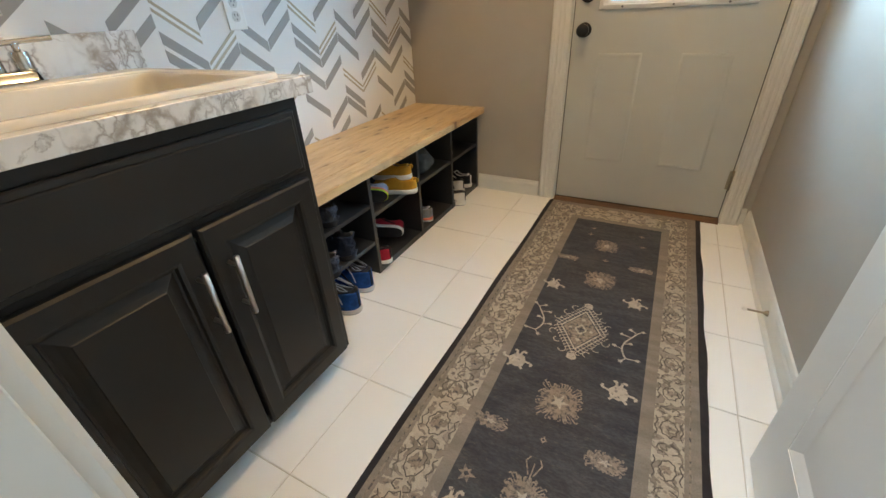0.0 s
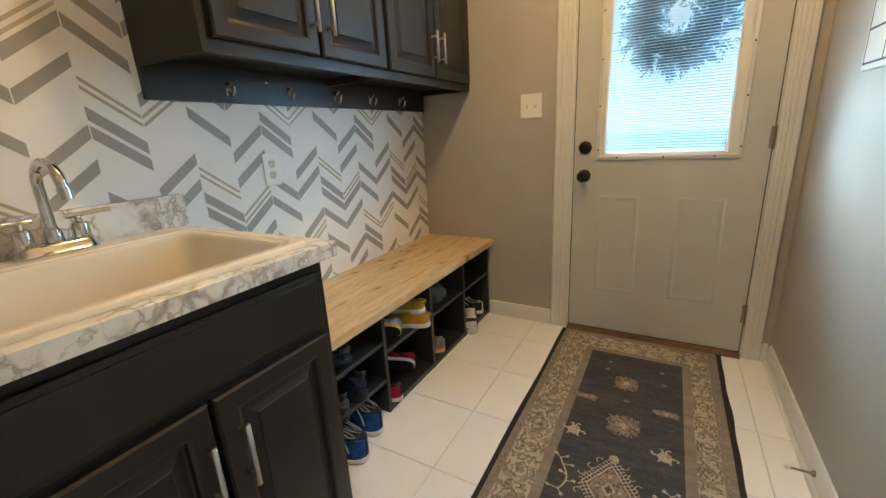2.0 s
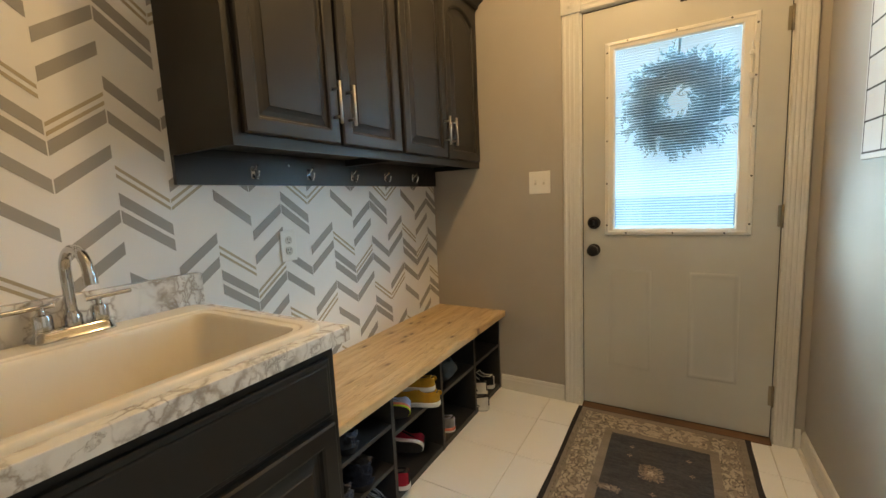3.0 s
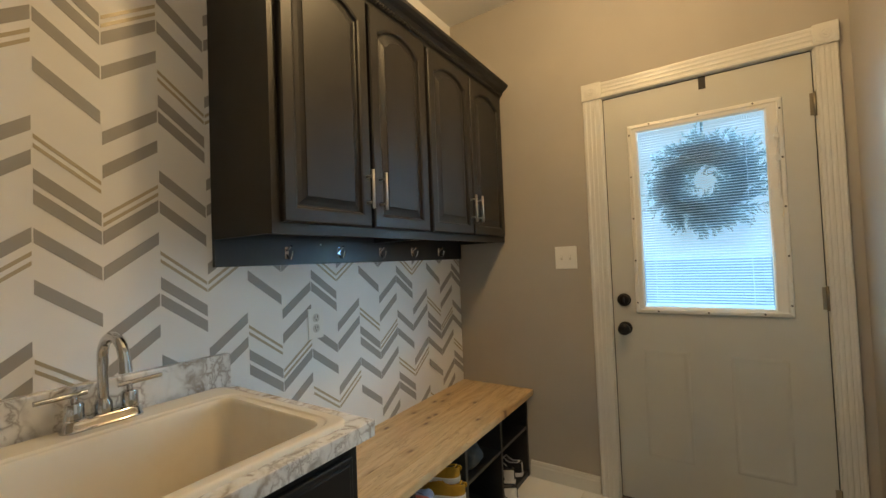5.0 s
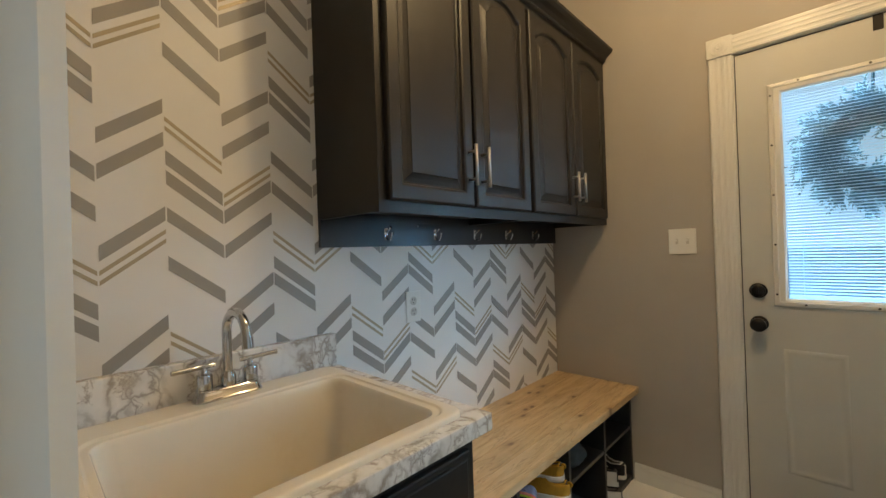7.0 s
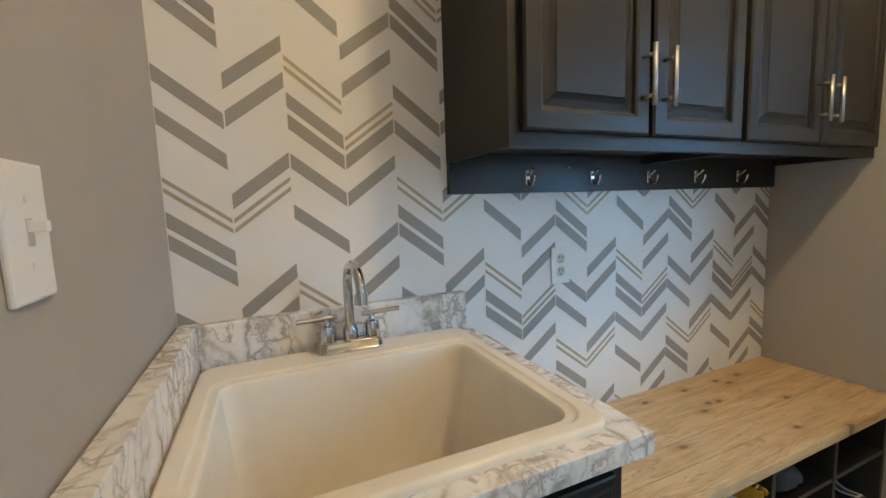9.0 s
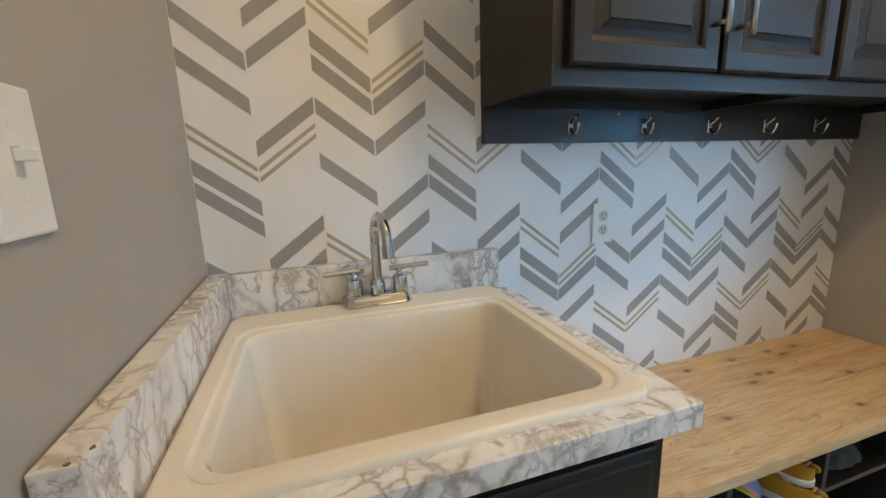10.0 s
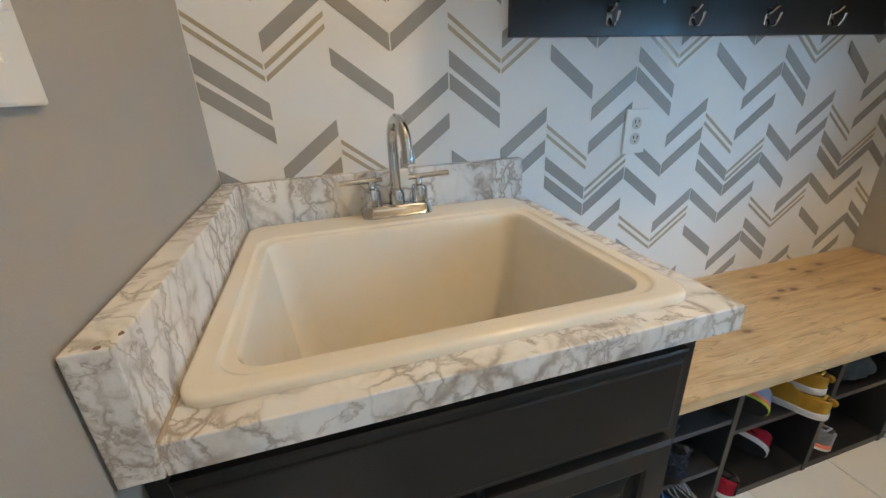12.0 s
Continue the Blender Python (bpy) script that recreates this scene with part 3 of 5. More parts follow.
for x0, x1 in ((1.045, 1.240), (1.400, 1.600)):
    part("pressed_panel", embossed_panel(x0, 0.248, x1, 0.772), DOORP, door)
# near-black strips set into the slab's gaps to paint the shade there
for x0, x1 in ((DX0 - 0.0038, DX0 - 0.0004), (DX1 + 0.0004, DX1 + 0.0038)):
    part("weatherstrip", box(x0, YD + 0.002, 0.018, x1, YD + TH, DZ1 + 0.004), DARK, door)
part("weatherstrip", box(DX0, YD + 0.002, DZ1 + 0.0006, 1.335, YD + TH, DZ1 + 0.0044), DARK, door)
part("weatherstrip", box(1.365, YD + 0.002, DZ1 + 0.0006, DX1, YD + TH, DZ1 + 0.0044), DARK, door)
part("door_sweep", box(DX0, YD + 0.001, 0.0162, DX1, YD + TH, 0.0198), DARK, door)
# pane frame with screws
bm = bmesh.new()
def loop(o, y):
    return [Vector((WX0 + o, y, WZ0 + o)), Vector((WX1 - o, y, WZ0 + o)), Vector((WX1 - o, y, WZ1 - o)), Vector((WX0 + o, y, WZ1 - o))]
def gloop(o, y):
    return [Vector((GX0 - o, y, GZ0 - o)), Vector((GX1 + o, y, GZ0 - o)), Vector((GX1 + o, y, GZ1 + o)), Vector((GX0 - o, y, GZ1 + o))]
add_rings(bm, [loop(0, YD - 0.0003), loop(0.003, YD - 0.009), loop(0.017, YD - 0.012), loop(0.021, YD - 0.008), gloop(0.008, YD - 0.008), gloop(0.0, YD - 0.002), gloop(0.0, YD + 0.006)], False, 0, False)
wframe = part("window_frame", bm, IVORY, door, "ivory vinyl frame with dark screw heads")
bm = bmesh.new()
for i in range(3):
    fx = WX0 + 0.10 + i * (WX1 - WX0 - 0.20) / 2
    for z in (WZ0 + 0.010, WZ1 - 0.010):
        add_lathe(bm, [(0.0045, 0), (0.004, -0.002), (0.001, -0.0025)], (fx, YD - 0.0105, z), "y", 10)
for i in range(5):
    fz = WZ0 + 0.05 + i * (WZ1 - WZ0 - 0.10) / 4
    for x in (WX0 + 0.010, WX1 - 0.010):
        add_lathe(bm, [(0.0045, 0), (0.004, -0.002), (0.001, -0.0025)], (x, YD - 0.0105, fz), "y", 10)
part("screws", bm, SCREW, wframe)
bm = box(WX1 - 0.030, YD - 0.019, 1.46, WX1 - 0.023, YD - 0.009, 1.77, 0.002)
add_box(bm, WX1 - 0.036, YD - 0.024, 1.62, WX1 - 0.018, YD - 0.012, 1.645, 0.003)
add_box(bm, WX1 - 0.036, YD - 0.024, 1.715, WX1 - 0.018, YD - 0.012, 1.735, 0.003)
part("blind_slider", bm, IVORY, wframe, "ivory slider track of the blind")
for y in (YD + 0.012, YD + 0.032):
    pane = part("pane", box(GX0 - 0.008, y, GZ0 - 0.008, GX1 + 0.008, y + 0.003, GZ1 + 0.008), GLASS, door)
    pane.visible_shadow = False
# blind between the panes
slat_me = None
step = 0.0126
nsl = int((GZ1 - GZ0 - 0.02) / step)
for i in range(nsl):
    if slat_me is None:
        bm = bmesh.new()
        prof = [(-0.0056, -0.0022), (0.0, 0.0006), (0.0056, 0.0022), (0.0056, 0.0026), (0.0, 0.0010), (-0.0056, -0.0018)]
        add_rings(bm, [[Vector((x, a, b)) for a, b in prof] for x in (GX0 + 0.004, GX1 - 0.004)], True, 0, False)
        slat_me = mesh_of(bm, "slat", BLIND)
    ob = new("slat", slat_me)
    ob.parent = door
    ob.matrix_parent_inverse = door.matrix_basis.inverted()
    ob.location = (0, YD + 0.0235, GZ0 + 0.012 + i * step)
for x in (1.118, 1.500):
    bm = bmesh.new()
    add_tube(bm, [(x, YD + 0.0165, GZ0), (x, YD + 0.0165, GZ1)], 0.0011, 6)
    part("ladder_cord", bm, BLIND, door)
part("blind_rail", box(GX0 + 0.002, YD + 0.017, GZ0, GX1 - 0.002, YD + 0.030, GZ0 + 0.010), BLIND, door)


def knob(z, turn):
    c = (0.968, YD, z)
    bm = bmesh.new()
    add_lathe(bm, [(0.0325, 0), (0.0325, -0.004), (0.027, -0.009), (0.013, -0.011)], c, "y", 28)
    if turn:
        add_lathe(bm, [(0.013, -0.010), (0.011, -0.030), (0.022, -0.036), (0.0285, -0.046), (0.028, -0.058), (0.018, -0.066), (0.004, -0.067)], c, "y", 28)
    else:
        add_lathe(bm, [(0.026, -0.008), (0.024, -0.016), (0.018, -0.019), (0.003, -0.019)], c, "y", 28)
        add_box(bm, c[0] - 0.003, YD - 0.034, z - 0.014, c[0] + 0.003, YD - 0.018, z + 0.014, 0.002)
    return bm


part("door_knob", knob(0.872, True), BLACKM, door, "dark bronze round knob", True)
part("deadbolt", knob(1.015, False), BLACKM, door, "dark bronze deadbolt thumb turn", True)
for z in (0.17, 0.985, 1.785):
    bm = bmesh.new()
    add_tube(bm, [(DX1 + 0.004, YD - 0.006, z), (DX1 + 0.004, YD - 0.006, z + 0.1)], 0.0055, 10)
    add_box(bm, DX1 - 0.012, YD - 0.003, z + 0.004, DX1 + 0.004, YD + 0.0005, z + 0.096)
    part("hinge", bm, STEEL, door, "dull bronze butt hinge")
bm = box(1.336, YD - 0.0025, 2.000, 1.364, YD, DZ1 + 0.004, 0.001)
add_box(bm, 1.336, YD - 0.0025, DZ1 + 0.002, 1.364, YD + TH, DZ1 + 0.004)
part("wreath_hanger", bm, BLACKM, door, "dark metal over-door hanger strap")
# lining and threshold
bm = box(DX0 - 0.02, RY - 0.001, 0, DX0 - 0.004, RY + T + 0.01, DZ1 + 0.02)
add_box(bm, DX1 + 0.004, RY - 0.001, 0, DX1 + 0.02, RY + T + 0.01, DZ1 + 0.02)
add_box(bm, DX0 - 0.004, RY - 0.001, DZ1 + 0.005, DX1 + 0.004, RY + T + 0.01, DZ1 + 0.02)
structure("door_frame", bm, TRIM, "white painted lining of the outer door", "door frame")
bm = add_rings(bmesh.new(), [[Vector((x, RY + a, b)) for a, b in ((-0.035, 0), (-0.033, 0.006), (-0.012, 0.013), (0.02, 0.016), (T, 0.016), (T, 0))] for x in (DX0 - 0.004, DX1 + 0.004)], True, 0, False)
structure("threshold", bm, SILL, "worn brown wooden threshold under the door", "threshold")

# wreath on the outer face
random.seed(7)
wreath = thing("wreath", 1.33, YD + 0.13, 1.60, "green fir wreath hanging outside the door pane", "wreath")
bm = bmesh.new()
for sprig in range(440):
    a = 2 * math.pi * (sprig + random.uniform(-0.5, 0.5)) / 440
    rr = random.uniform(0.098, 0.190)
    lean = a + (random.uniform(0.3, 1.2) if rr > 0.15 else random.uniform(1.0, 2.4))
    base = Vector((1.338 + rr * math.cos(a), YD + 0.11 + random.uniform(-0.03, 0.03), 1.585 + rr * math.sin(a)))
    reach = random.uniform(0.055, 0.105) * (1.15 if math.sin(a) < -0.2 else 1.0)
    curl = random.uniform(-0.6, 0.6)
    for k in range(24):
        q = k / 23
        along = lean + curl * q
        o = base + Vector((math.cos(along), 0.15 * math.sin(5 * q), math.sin(along))) * (reach * q)
        t = along + random.choice((-1, 1)) * random.uniform(0.25, 0.95)
        d = Vector((math.cos(t), random.uniform(-0.5, 0.5), math.sin(t))) * random.uniform(0.016, 0.034) * (1.1 - 0.45 * q)
        wv = Vector((-d.z, 0.3 * d.length, d.x)).normalized() * random.uniform(0.0013, 0.0028)
        bm.faces.new([bm.verts.new(v) for v in (o - wv, o + d * 0.5 - wv, o + d, o + d * 0.5 + wv, o + wv)])
part("needles", bm, FIR, wreath)
bm = bmesh.new()
add_tube(bm, arc((1.342, YD + 0.11, 1.585), 0.16, 0, 360, 36, (1, 0, 0), (0, 0, 1)), 0.012, 8)
part("hoop", bm, FIR, wreath)
bm = bmesh.new()
add_tube(bm, [(1.345, YD + TH + 0.01, 2.05), (1.34, YD + 0.09, 1.9), (1.335, YD + 0.11, 1.745)], 0.006, 8)
part("ribbon", bm, FIR, wreath)

# ---- interior door, open against the east wall ----
leaf = thing("door_2", 1.76, 0.42, 0, "open white panelled interior door standing beside the wall", "door", "", "structure")
LX, LY0, LY1 = 1.737, 0.032, 0.822
bm = box(LX + 0.014, LY0, 0.012, LX + 0.035, LY1, 2.045)
st = 0.105
cells = [(0.20, 0.86), (1.0, 1.93)]
cols = [(LY0 + st, (LY0 + LY1) / 2 - 0.05), ((LY0 + LY1) / 2 + 0.05, LY1 - st)]
for ya, yb in ((LY0, LY0 + st), ((LY0 + LY1) / 2 - 0.05, (LY0 + LY1) / 2 + 0.05), (LY1 - st, LY1)):
    add_box(bm, LX, ya, 0.012, LX + 0.014, yb, 2.045)
for za, zb in ((0.012, 0.20), (0.86, 1.0), (1.93, 2.045)):
    for ya, yb in cols:
        add_box(bm, LX, ya, za, LX + 0.014, yb, zb)
part("slab", bm, LEAF, leaf)
for za, zb in cells:
    for ya, yb in cols:
        bm = bmesh.new()
        def lp(o, x):
            return [Vector((x, ya + o, za + o)), Vector((x, yb - o, za + o)), Vector((x, yb - o, zb - o)), Vector((x, ya + o, zb - o))]
        add_rings(bm, [lp(0.0, LX + 0.0134), lp(0.0, LX + 0.0012), lp(0.004, LX + 0.0012), lp(0.026, LX + 0.0118), lp(0.034, LX + 0.0122), lp(0.040, LX + 0.0122)], True, 0, False)
        part("panel", bm, LEAF, leaf)
bm = bmesh.new()
add_lathe(bm, [(0.03, 0), (0.03, -0.005), (0.012, -0.009), (0.011, -0.03), (0.025, -0.04), (0.026, -0.052), (0.01, -0.06)], (LX, LY1 - 0.065, 0.95), "x", 24)
part("door_knob", bm, BLACKM, leaf, "dark bronze round knob", True)

# ---- vanity with laundry sink ----
VY1, VX1, CZ = 0.688, 0.612, 0.873        # vanity's end and front, counter's top
CX1, CY1 = 0.644, 0.722
vanity = thing("vanity_cabinet", 0.3, VY1 / 2, 0, "charcoal painted sink cabinet with two raised-panel doors", "cabinet")
part("side_panel", add_box(box(0.003, 0.003, 0.055, VX1 - 0.02, 0.02, 0.826), 0.003, 0.003, 0.0, 0.54, 0.02, 0.055), CHAR, vanity)
part("side_panel", add_box(box(0.003, VY1 - 0.018, 0.055, VX1 - 0.02, VY1, 0.826), 0.003, VY1 - 0.018, 0.0, 0.54, VY1, 0.055), CHAR, vanity)
part("bottom_panel", box(0.003, 0.02, 0.055, VX1 - 0.02, VY1 - 0.018, 0.072), CHAR, vanity)
part("back_panel", box(0.003, 0.02, 0.072, 0.012, VY1 - 0.018, 0.826), CHAR, vanity)
bm = box(VX1 - 0.02, 0.003, 0.052, VX1, 0.045, 0.832)
add_box(bm, VX1 - 0.02, VY1 - 0.042, 0.052, VX1, VY1 + 0.002, 0.832)
for za, zb in ((0.052, 0.085), (0.625, 0.672), (0.80, 0.832)):
    add_box(bm, VX1 - 0.02, 0.045, za, VX1, VY1 - 0.042, zb)
part("face_frame", bm, CHAR, vanity)
part("toe_kick", box(0.54, 0.003, 0.0, 0.555, VY1 - 0.02, 0.055), CHARD, vanity)


def raised_door(bm, x, y0, z0, y1, z1, rail=0.058, arch=0.0, thick=0.02):
    """A cabinet door facing +x: frame, sunk groove and raised field, with an arched top where asked."""
    n = 14 if arch else 1

    def outline(o, lift):
        pts = [(y0 + o, z0 + o), (y1 - o, z0 + o)]
        top = z1 - o - (arch if lift else 0.0)
        for i in range(n + 1):
            k = i / n
            yy = y1 - o + (y0 - y1 + 2 * o) * k
            s = 0.0
            if arch and lift:
                c = abs(2 * k - 1)
                s = arch * (1 - (c / 0.72) ** 2 * 0.5 if c < 0.72 else max(0.0, 0.5 * ((1 - c) / 0.28) ** 1.6))
            pts.append((yy, top + s))
        return pts

    def at(o, d, lift=True):
        return [Vector((x + d, a, b)) for a, b in outline(o, lift)]
    rings = [at(0, 0, False), at(0, thick - 0.005, False), at(0.005, thick, False), at(rail - 0.010, thick), at(rail - 0.003, thick - 0.003), at(rail, thick - 0.011), at(rail + 0.005, thick - 0.0125), at(rail + 0.018, thick - 0.0085), at(rail + 0.030, thick - 0.003), at(rail + 0.032, thick - 0.0008)]
    return add_rings(bm, rings, True, 0, False)


def bar_handle(parent, x, y, z0, z1, mat=NICKEL):
    bm = bmesh.new()
    add_tube(bm, [(x + 0.032, y, z0), (x + 0.032, y, z1)], 0.006, 14)
    for z in (z0 + 0.022, z1 - 0.022):
        add_tube(bm, [(x, y, z), (x + 0.032, y, z)], 0.0045, 10)
    return part("handle", bm, mat, parent, "brushed nickel bar handle", True)


bm = bmesh.new()
add_rings(bm, [[Vector((VX1 + d, y, z)) for y, z in ((0.028 + o, 0.660 + o), (VY1 - 0.022 - o, 0.660 + o), (VY1 - 0.022 - o, 0.806 - o), (0.028 + o, 0.806 - o))] for o, d in ((0.0, 0.0), (0.0, 0.011), (0.003, 0.0135), (0.012, 0.0145), (0.0135, 0.0175), (0.016, 0.019))], True, 0, False)
part("false_drawer_front", bm, CHAR, vanity)
for ya, yb, hy in ((0.030, 0.351, 0.326), (0.362, VY1 - 0.022, 0.397)):
    d = part("door", raised_door(bmesh.new(), VX1, ya, 0.064, yb, 0.643, 0.052), CHAR, vanity)
    bar_handle(d, VX1 + 0.02, hy, 0.428, 0.574)

# countertop with splashes
top = thing("countertop", 0.3, 0.36, CZ, "white marble-patterned laminate counter with raised backsplash", "countertop")
SX0, SX1, SY0, SY1 = 0.07, 0.590, 0.060, 0.660       # hole for the sink
bm = bmesh.new()
def rect(x0, y0, x1, y1, z):
    return [Vector((x0, y0, z)), Vector((x1, y0, z)), Vector((x1, y1, z)), Vector((x0, y1, z))]
add_rings(bm, [rect(SX0, SY0, SX1, SY1, CZ - 0.038), rect(0.002, 0.0420, CX1 - 0.001, CY1 - 0.001, CZ - 0.038), rect(0.002, 0.0420, CX1, CY1, CZ - 0.037), rect(0.002, 0.0420, CX1, CY1, CZ - 0.0015), rect(0.003, 0.0422, CX1 - 0.0015, CY1 - 0.0015, CZ), rect(SX0, SY0, SX1, SY1, CZ)], False, 0, False)
part("slab", bm, MARBLE, top)
part("backsplash", box(0.002, 0.0418, CZ + 0.0003, 0.034, CY1 - 0.010, 0.978, 0.004, 2), MARBLE, top)
part("side_splash", box(0.002, 0.004, CZ - 0.036, CX1 + 0.004, 0.0415, 0.978, 0.0022, 2), MARBLE, top)
for cx, cy, a, b in ((CX1 + 0.000, 0.030, 0.0034, 0.0042), (CX1 - 0.018, 0.0395, 0.005, 0.0022)):
    bm = bmesh.new()
    blob_r = random.Random(int(cx * 1000))
    add_rings(bm, [[Vector((cx + k * a * blob_r.uniform(0.6, 1.2) * math.cos(t), cy + k * b * blob_r.uniform(0.7, 1.1) * math.sin(t), 0.9772 + h)) for t in [2 * math.pi * i / 9 for i in range(9)]] for k, h in ((1.0, 0.0), (0.7, 0.0014))], True, 0, False)
    part("chip", bm, CORE, top, "bare brown chip in the laminate")
bm = bmesh.new()
add_tube(bm, [(0.05, 0.0425, CZ + 0.0005), (0.3, 0.0428, CZ + 0.0012), (CX1 - 0.002, 0.0425, CZ + 0.0005)], 0.0022, 8)
part("caulk_line", bm, CAULK, top, "yellowed caulk line")


# sink
def rrect(x0, y0, x1, y1, r, z, n=6):
    pts = []
    for cx, cy, a in ((x1 - r, y0 + r, -90), (x1 - r, y1 - r, 0), (x0 + r, y1 - r, 90), (x0 + r, y0 + r, 180)):
        for i in range(n + 1):
            t = radians(a + 90 * i / n)
            pts.append(Vector((cx + r * math.cos(t), cy + r * math.sin(t), z)))
    return pts


sink = thing("laundry_sink", 0.31, 0.37, CZ, "deep bisque enamel drop-in laundry sink", "sink")
bm = bmesh.new()
x0, y0, x1, y1 = 0.046, 0.0455, 0.610, 0.678
bx0, by0, bx1, by1 = 0.158, 0.094, 0.567, 0.632
def around(o, r, z):
    """A loop round the basin's mouth, o outside it."""
    return rrect(bx0 - o, by0 - o, bx1 + o, by1 + o, r, z)


lip = [rrect(x0 + o, y0 + o, x1 - o, y1 - o, 0.034 - o * 0.6, CZ + h) for o, h in ((0.0, 0.0005), (0.0, 0.007), (0.0012, 0.0105), (0.0035, 0.0126), (0.007, 0.0133), (0.011, 0.0133))]
mouth = [around(o, r, CZ + h) for o, r, h in ((0.024, 0.050, 0.0133), (0.0205, 0.048, 0.0130), (0.0185, 0.047, 0.0112), (0.0165, 0.046, 0.0092), (0.013, 0.044, 0.0086), (0.006, 0.041, 0.0086), (0.0025, 0.039, 0.0078), (0.0, 0.037, 0.004), (-0.0015, 0.036, -0.003), (-0.0035, 0.036, -0.02), (-0.010, 0.037, -0.08))]
bowl = [rrect(bx0 + k * 0.030, by0 + k * 0.028, bx1 - k * 0.020, by1 - k * 0.028, 0.040, CZ + h) for k, h in ((0.75, -0.18), (1.0, -0.255), (1.12, -0.275), (1.4, -0.291), (1.9, -0.299), (2.4, -0.301))]
bowl.append(rrect(bx0 + 0.13, by0 + 0.17, bx1 - 0.13, by1 - 0.17, 0.03, CZ - 0.305))
add_rings(bm, lip + mouth + bowl, False)
bm.verts.ensure_lookup_table()
bm.faces.new([v for v in bm.verts[-28:]])
bmesh.ops.recalc_face_normals(bm, faces=bm.faces[:])
part("basin", bm, SINK, sink)
bm = bmesh.new()
add_lathe(bm, [(0.04, 0.0), (0.038, 0.004), (0.028, 0.002), (0.01, 0.001)], (0.365, 0.36, CZ - 0.3046), "z", 24)
part("drain", bm, CHROME, sink, "chrome drain ring")

# faucet
FX, FY, FZ = 0.080, 0.370, CZ + 0.013
faucet = thing("faucet", FX, FY, FZ, "polished chrome gooseneck faucet with two lever handles", "faucet")
bm = bmesh.new()
add_rings(bm, [rrect(FX - 0.027 + o, FY - 0.080 + o, FX + 0.027 - o, FY + 0.080 - o, 0.022 - o * 0.5, FZ + h) for o, h in ((-0.001, 0.0003), (-0.001, 0.004), (0.001, 0.006), (0.006, 0.020), (0.008, 0.0245), (0.011, 0.0265), (0.015, 0.027))])
part("base_plate", bm, CHROME, faucet)
bm = bmesh.new()
add_lathe(bm, [(0.0185, 0.0), (0.0185, 0.022), (0.0135, 0.034), (0.0125, 0.036)], (FX, FY, FZ + 0.026), "z", 20)
u = Vector((0.995, 0.09, 0)).normalized()
pts = [Vector((FX, FY, FZ + 0.055)), Vector((FX, FY, FZ + 0.11)), Vector((FX, FY, FZ + 0.158))]
pts += arc(Vector((FX, FY, FZ + 0.160)) + u * 0.052, 0.052, 180, 12, 14, u, (0, 0, 1))
pts += [pts[-1] + u * 0.004 + Vector((0, 0, -0.018))]
add_tube(bm, pts, 0.0115, 18)
e = pts[-1]
add_tube(bm, [e + Vector((0, 0, 0.004)), e - Vector((0, 0, 0.022)) + u * 0.003], 0.0135, 18)
part("spout", bm, CHROME, faucet)
for s in (-1, 1):
    hy = FY + s * 0.054
    bm = bmesh.new()
    add_lathe(bm, [(0.0205, 0.0), (0.0205, 0.003), (0.0185, 0.004), (0.0185, 0.034), (0.0165, 0.039), (0.009, 0.041), (0.0075, 0.044), (0.0068, 0.056)], (FX, hy, FZ + 0.025), "z", 20)
    a = Vector((0.10, s, 0.05 if s > 0 else 0.0)).normalized()
    p = Vector((FX, hy, FZ + 0.083))
    add_tube(bm, [p - a * 0.024, p + a * 0.070], 0.0060, 14)
    part("lever_handle", bm, CHROME, faucet)

# ---- bench with shoe cubbies ----
BZ, BX, BF, BY0, BY1 = 0.495, 0.462, 0.420, 0.702, RY - 0.003
bench = thing("shoe_bench", 0.22, 1.45, 0, "low bench with varnished pine seat over black shoe cubbies", "bench")
nb = 5
for i in range(nb):
    a, b = 0.003 + i * (BX - 0.003) / nb, 0.003 + (i + 1) * (BX - 0.003) / nb
    part("seat_plank", box(a + 0.0002, BY0, BZ - 0.034, b - 0.0002, BY1, BZ, 0.0022 if i < nb - 1 else 0.005, 2), WOOD, bench)
ENDS = (BY0 + 0.01, 1.135, 1.505, 1.855, BY1 - 0.022)
for y in ENDS:
    part("divider", box(0.01, y, 0.001, BF, y + 0.019, BZ - 0.034, 0.001), CHARD, bench)
for a, b in zip(ENDS, ENDS[1:]):
    for z in ((0.148, 0.315) if a < 0.8 else (0.268,)):
        part("shelf", box(0.012, a + 0.0192, z, BF - 0.002, b - 0.0002, z + 0.016, 0.001), CHARD, bench)
    if a < 0.8:
        continue
    part("bottom_board", box(0.012, a + 0.0192, 0.012, BF - 0.002, b - 0.0002, 0.028, 0.001), CHARD, bench)
    part("kick_strip", box(BF - 0.016, a + 0.0192, 0.001, BF - 0.003, b - 0.0002, 0.0118), CHARD, bench)
part("back_panel", box(0.003, BY0 + 0.01, 0.001, 0.0098, BY1, BZ - 0.034), CHARD, bench)

# ---- wall cabinets ----
UY0, UY1, UZ0, UZ1, UX = 0.677, RY - 0.003, 1.345, 2.215, 0.325


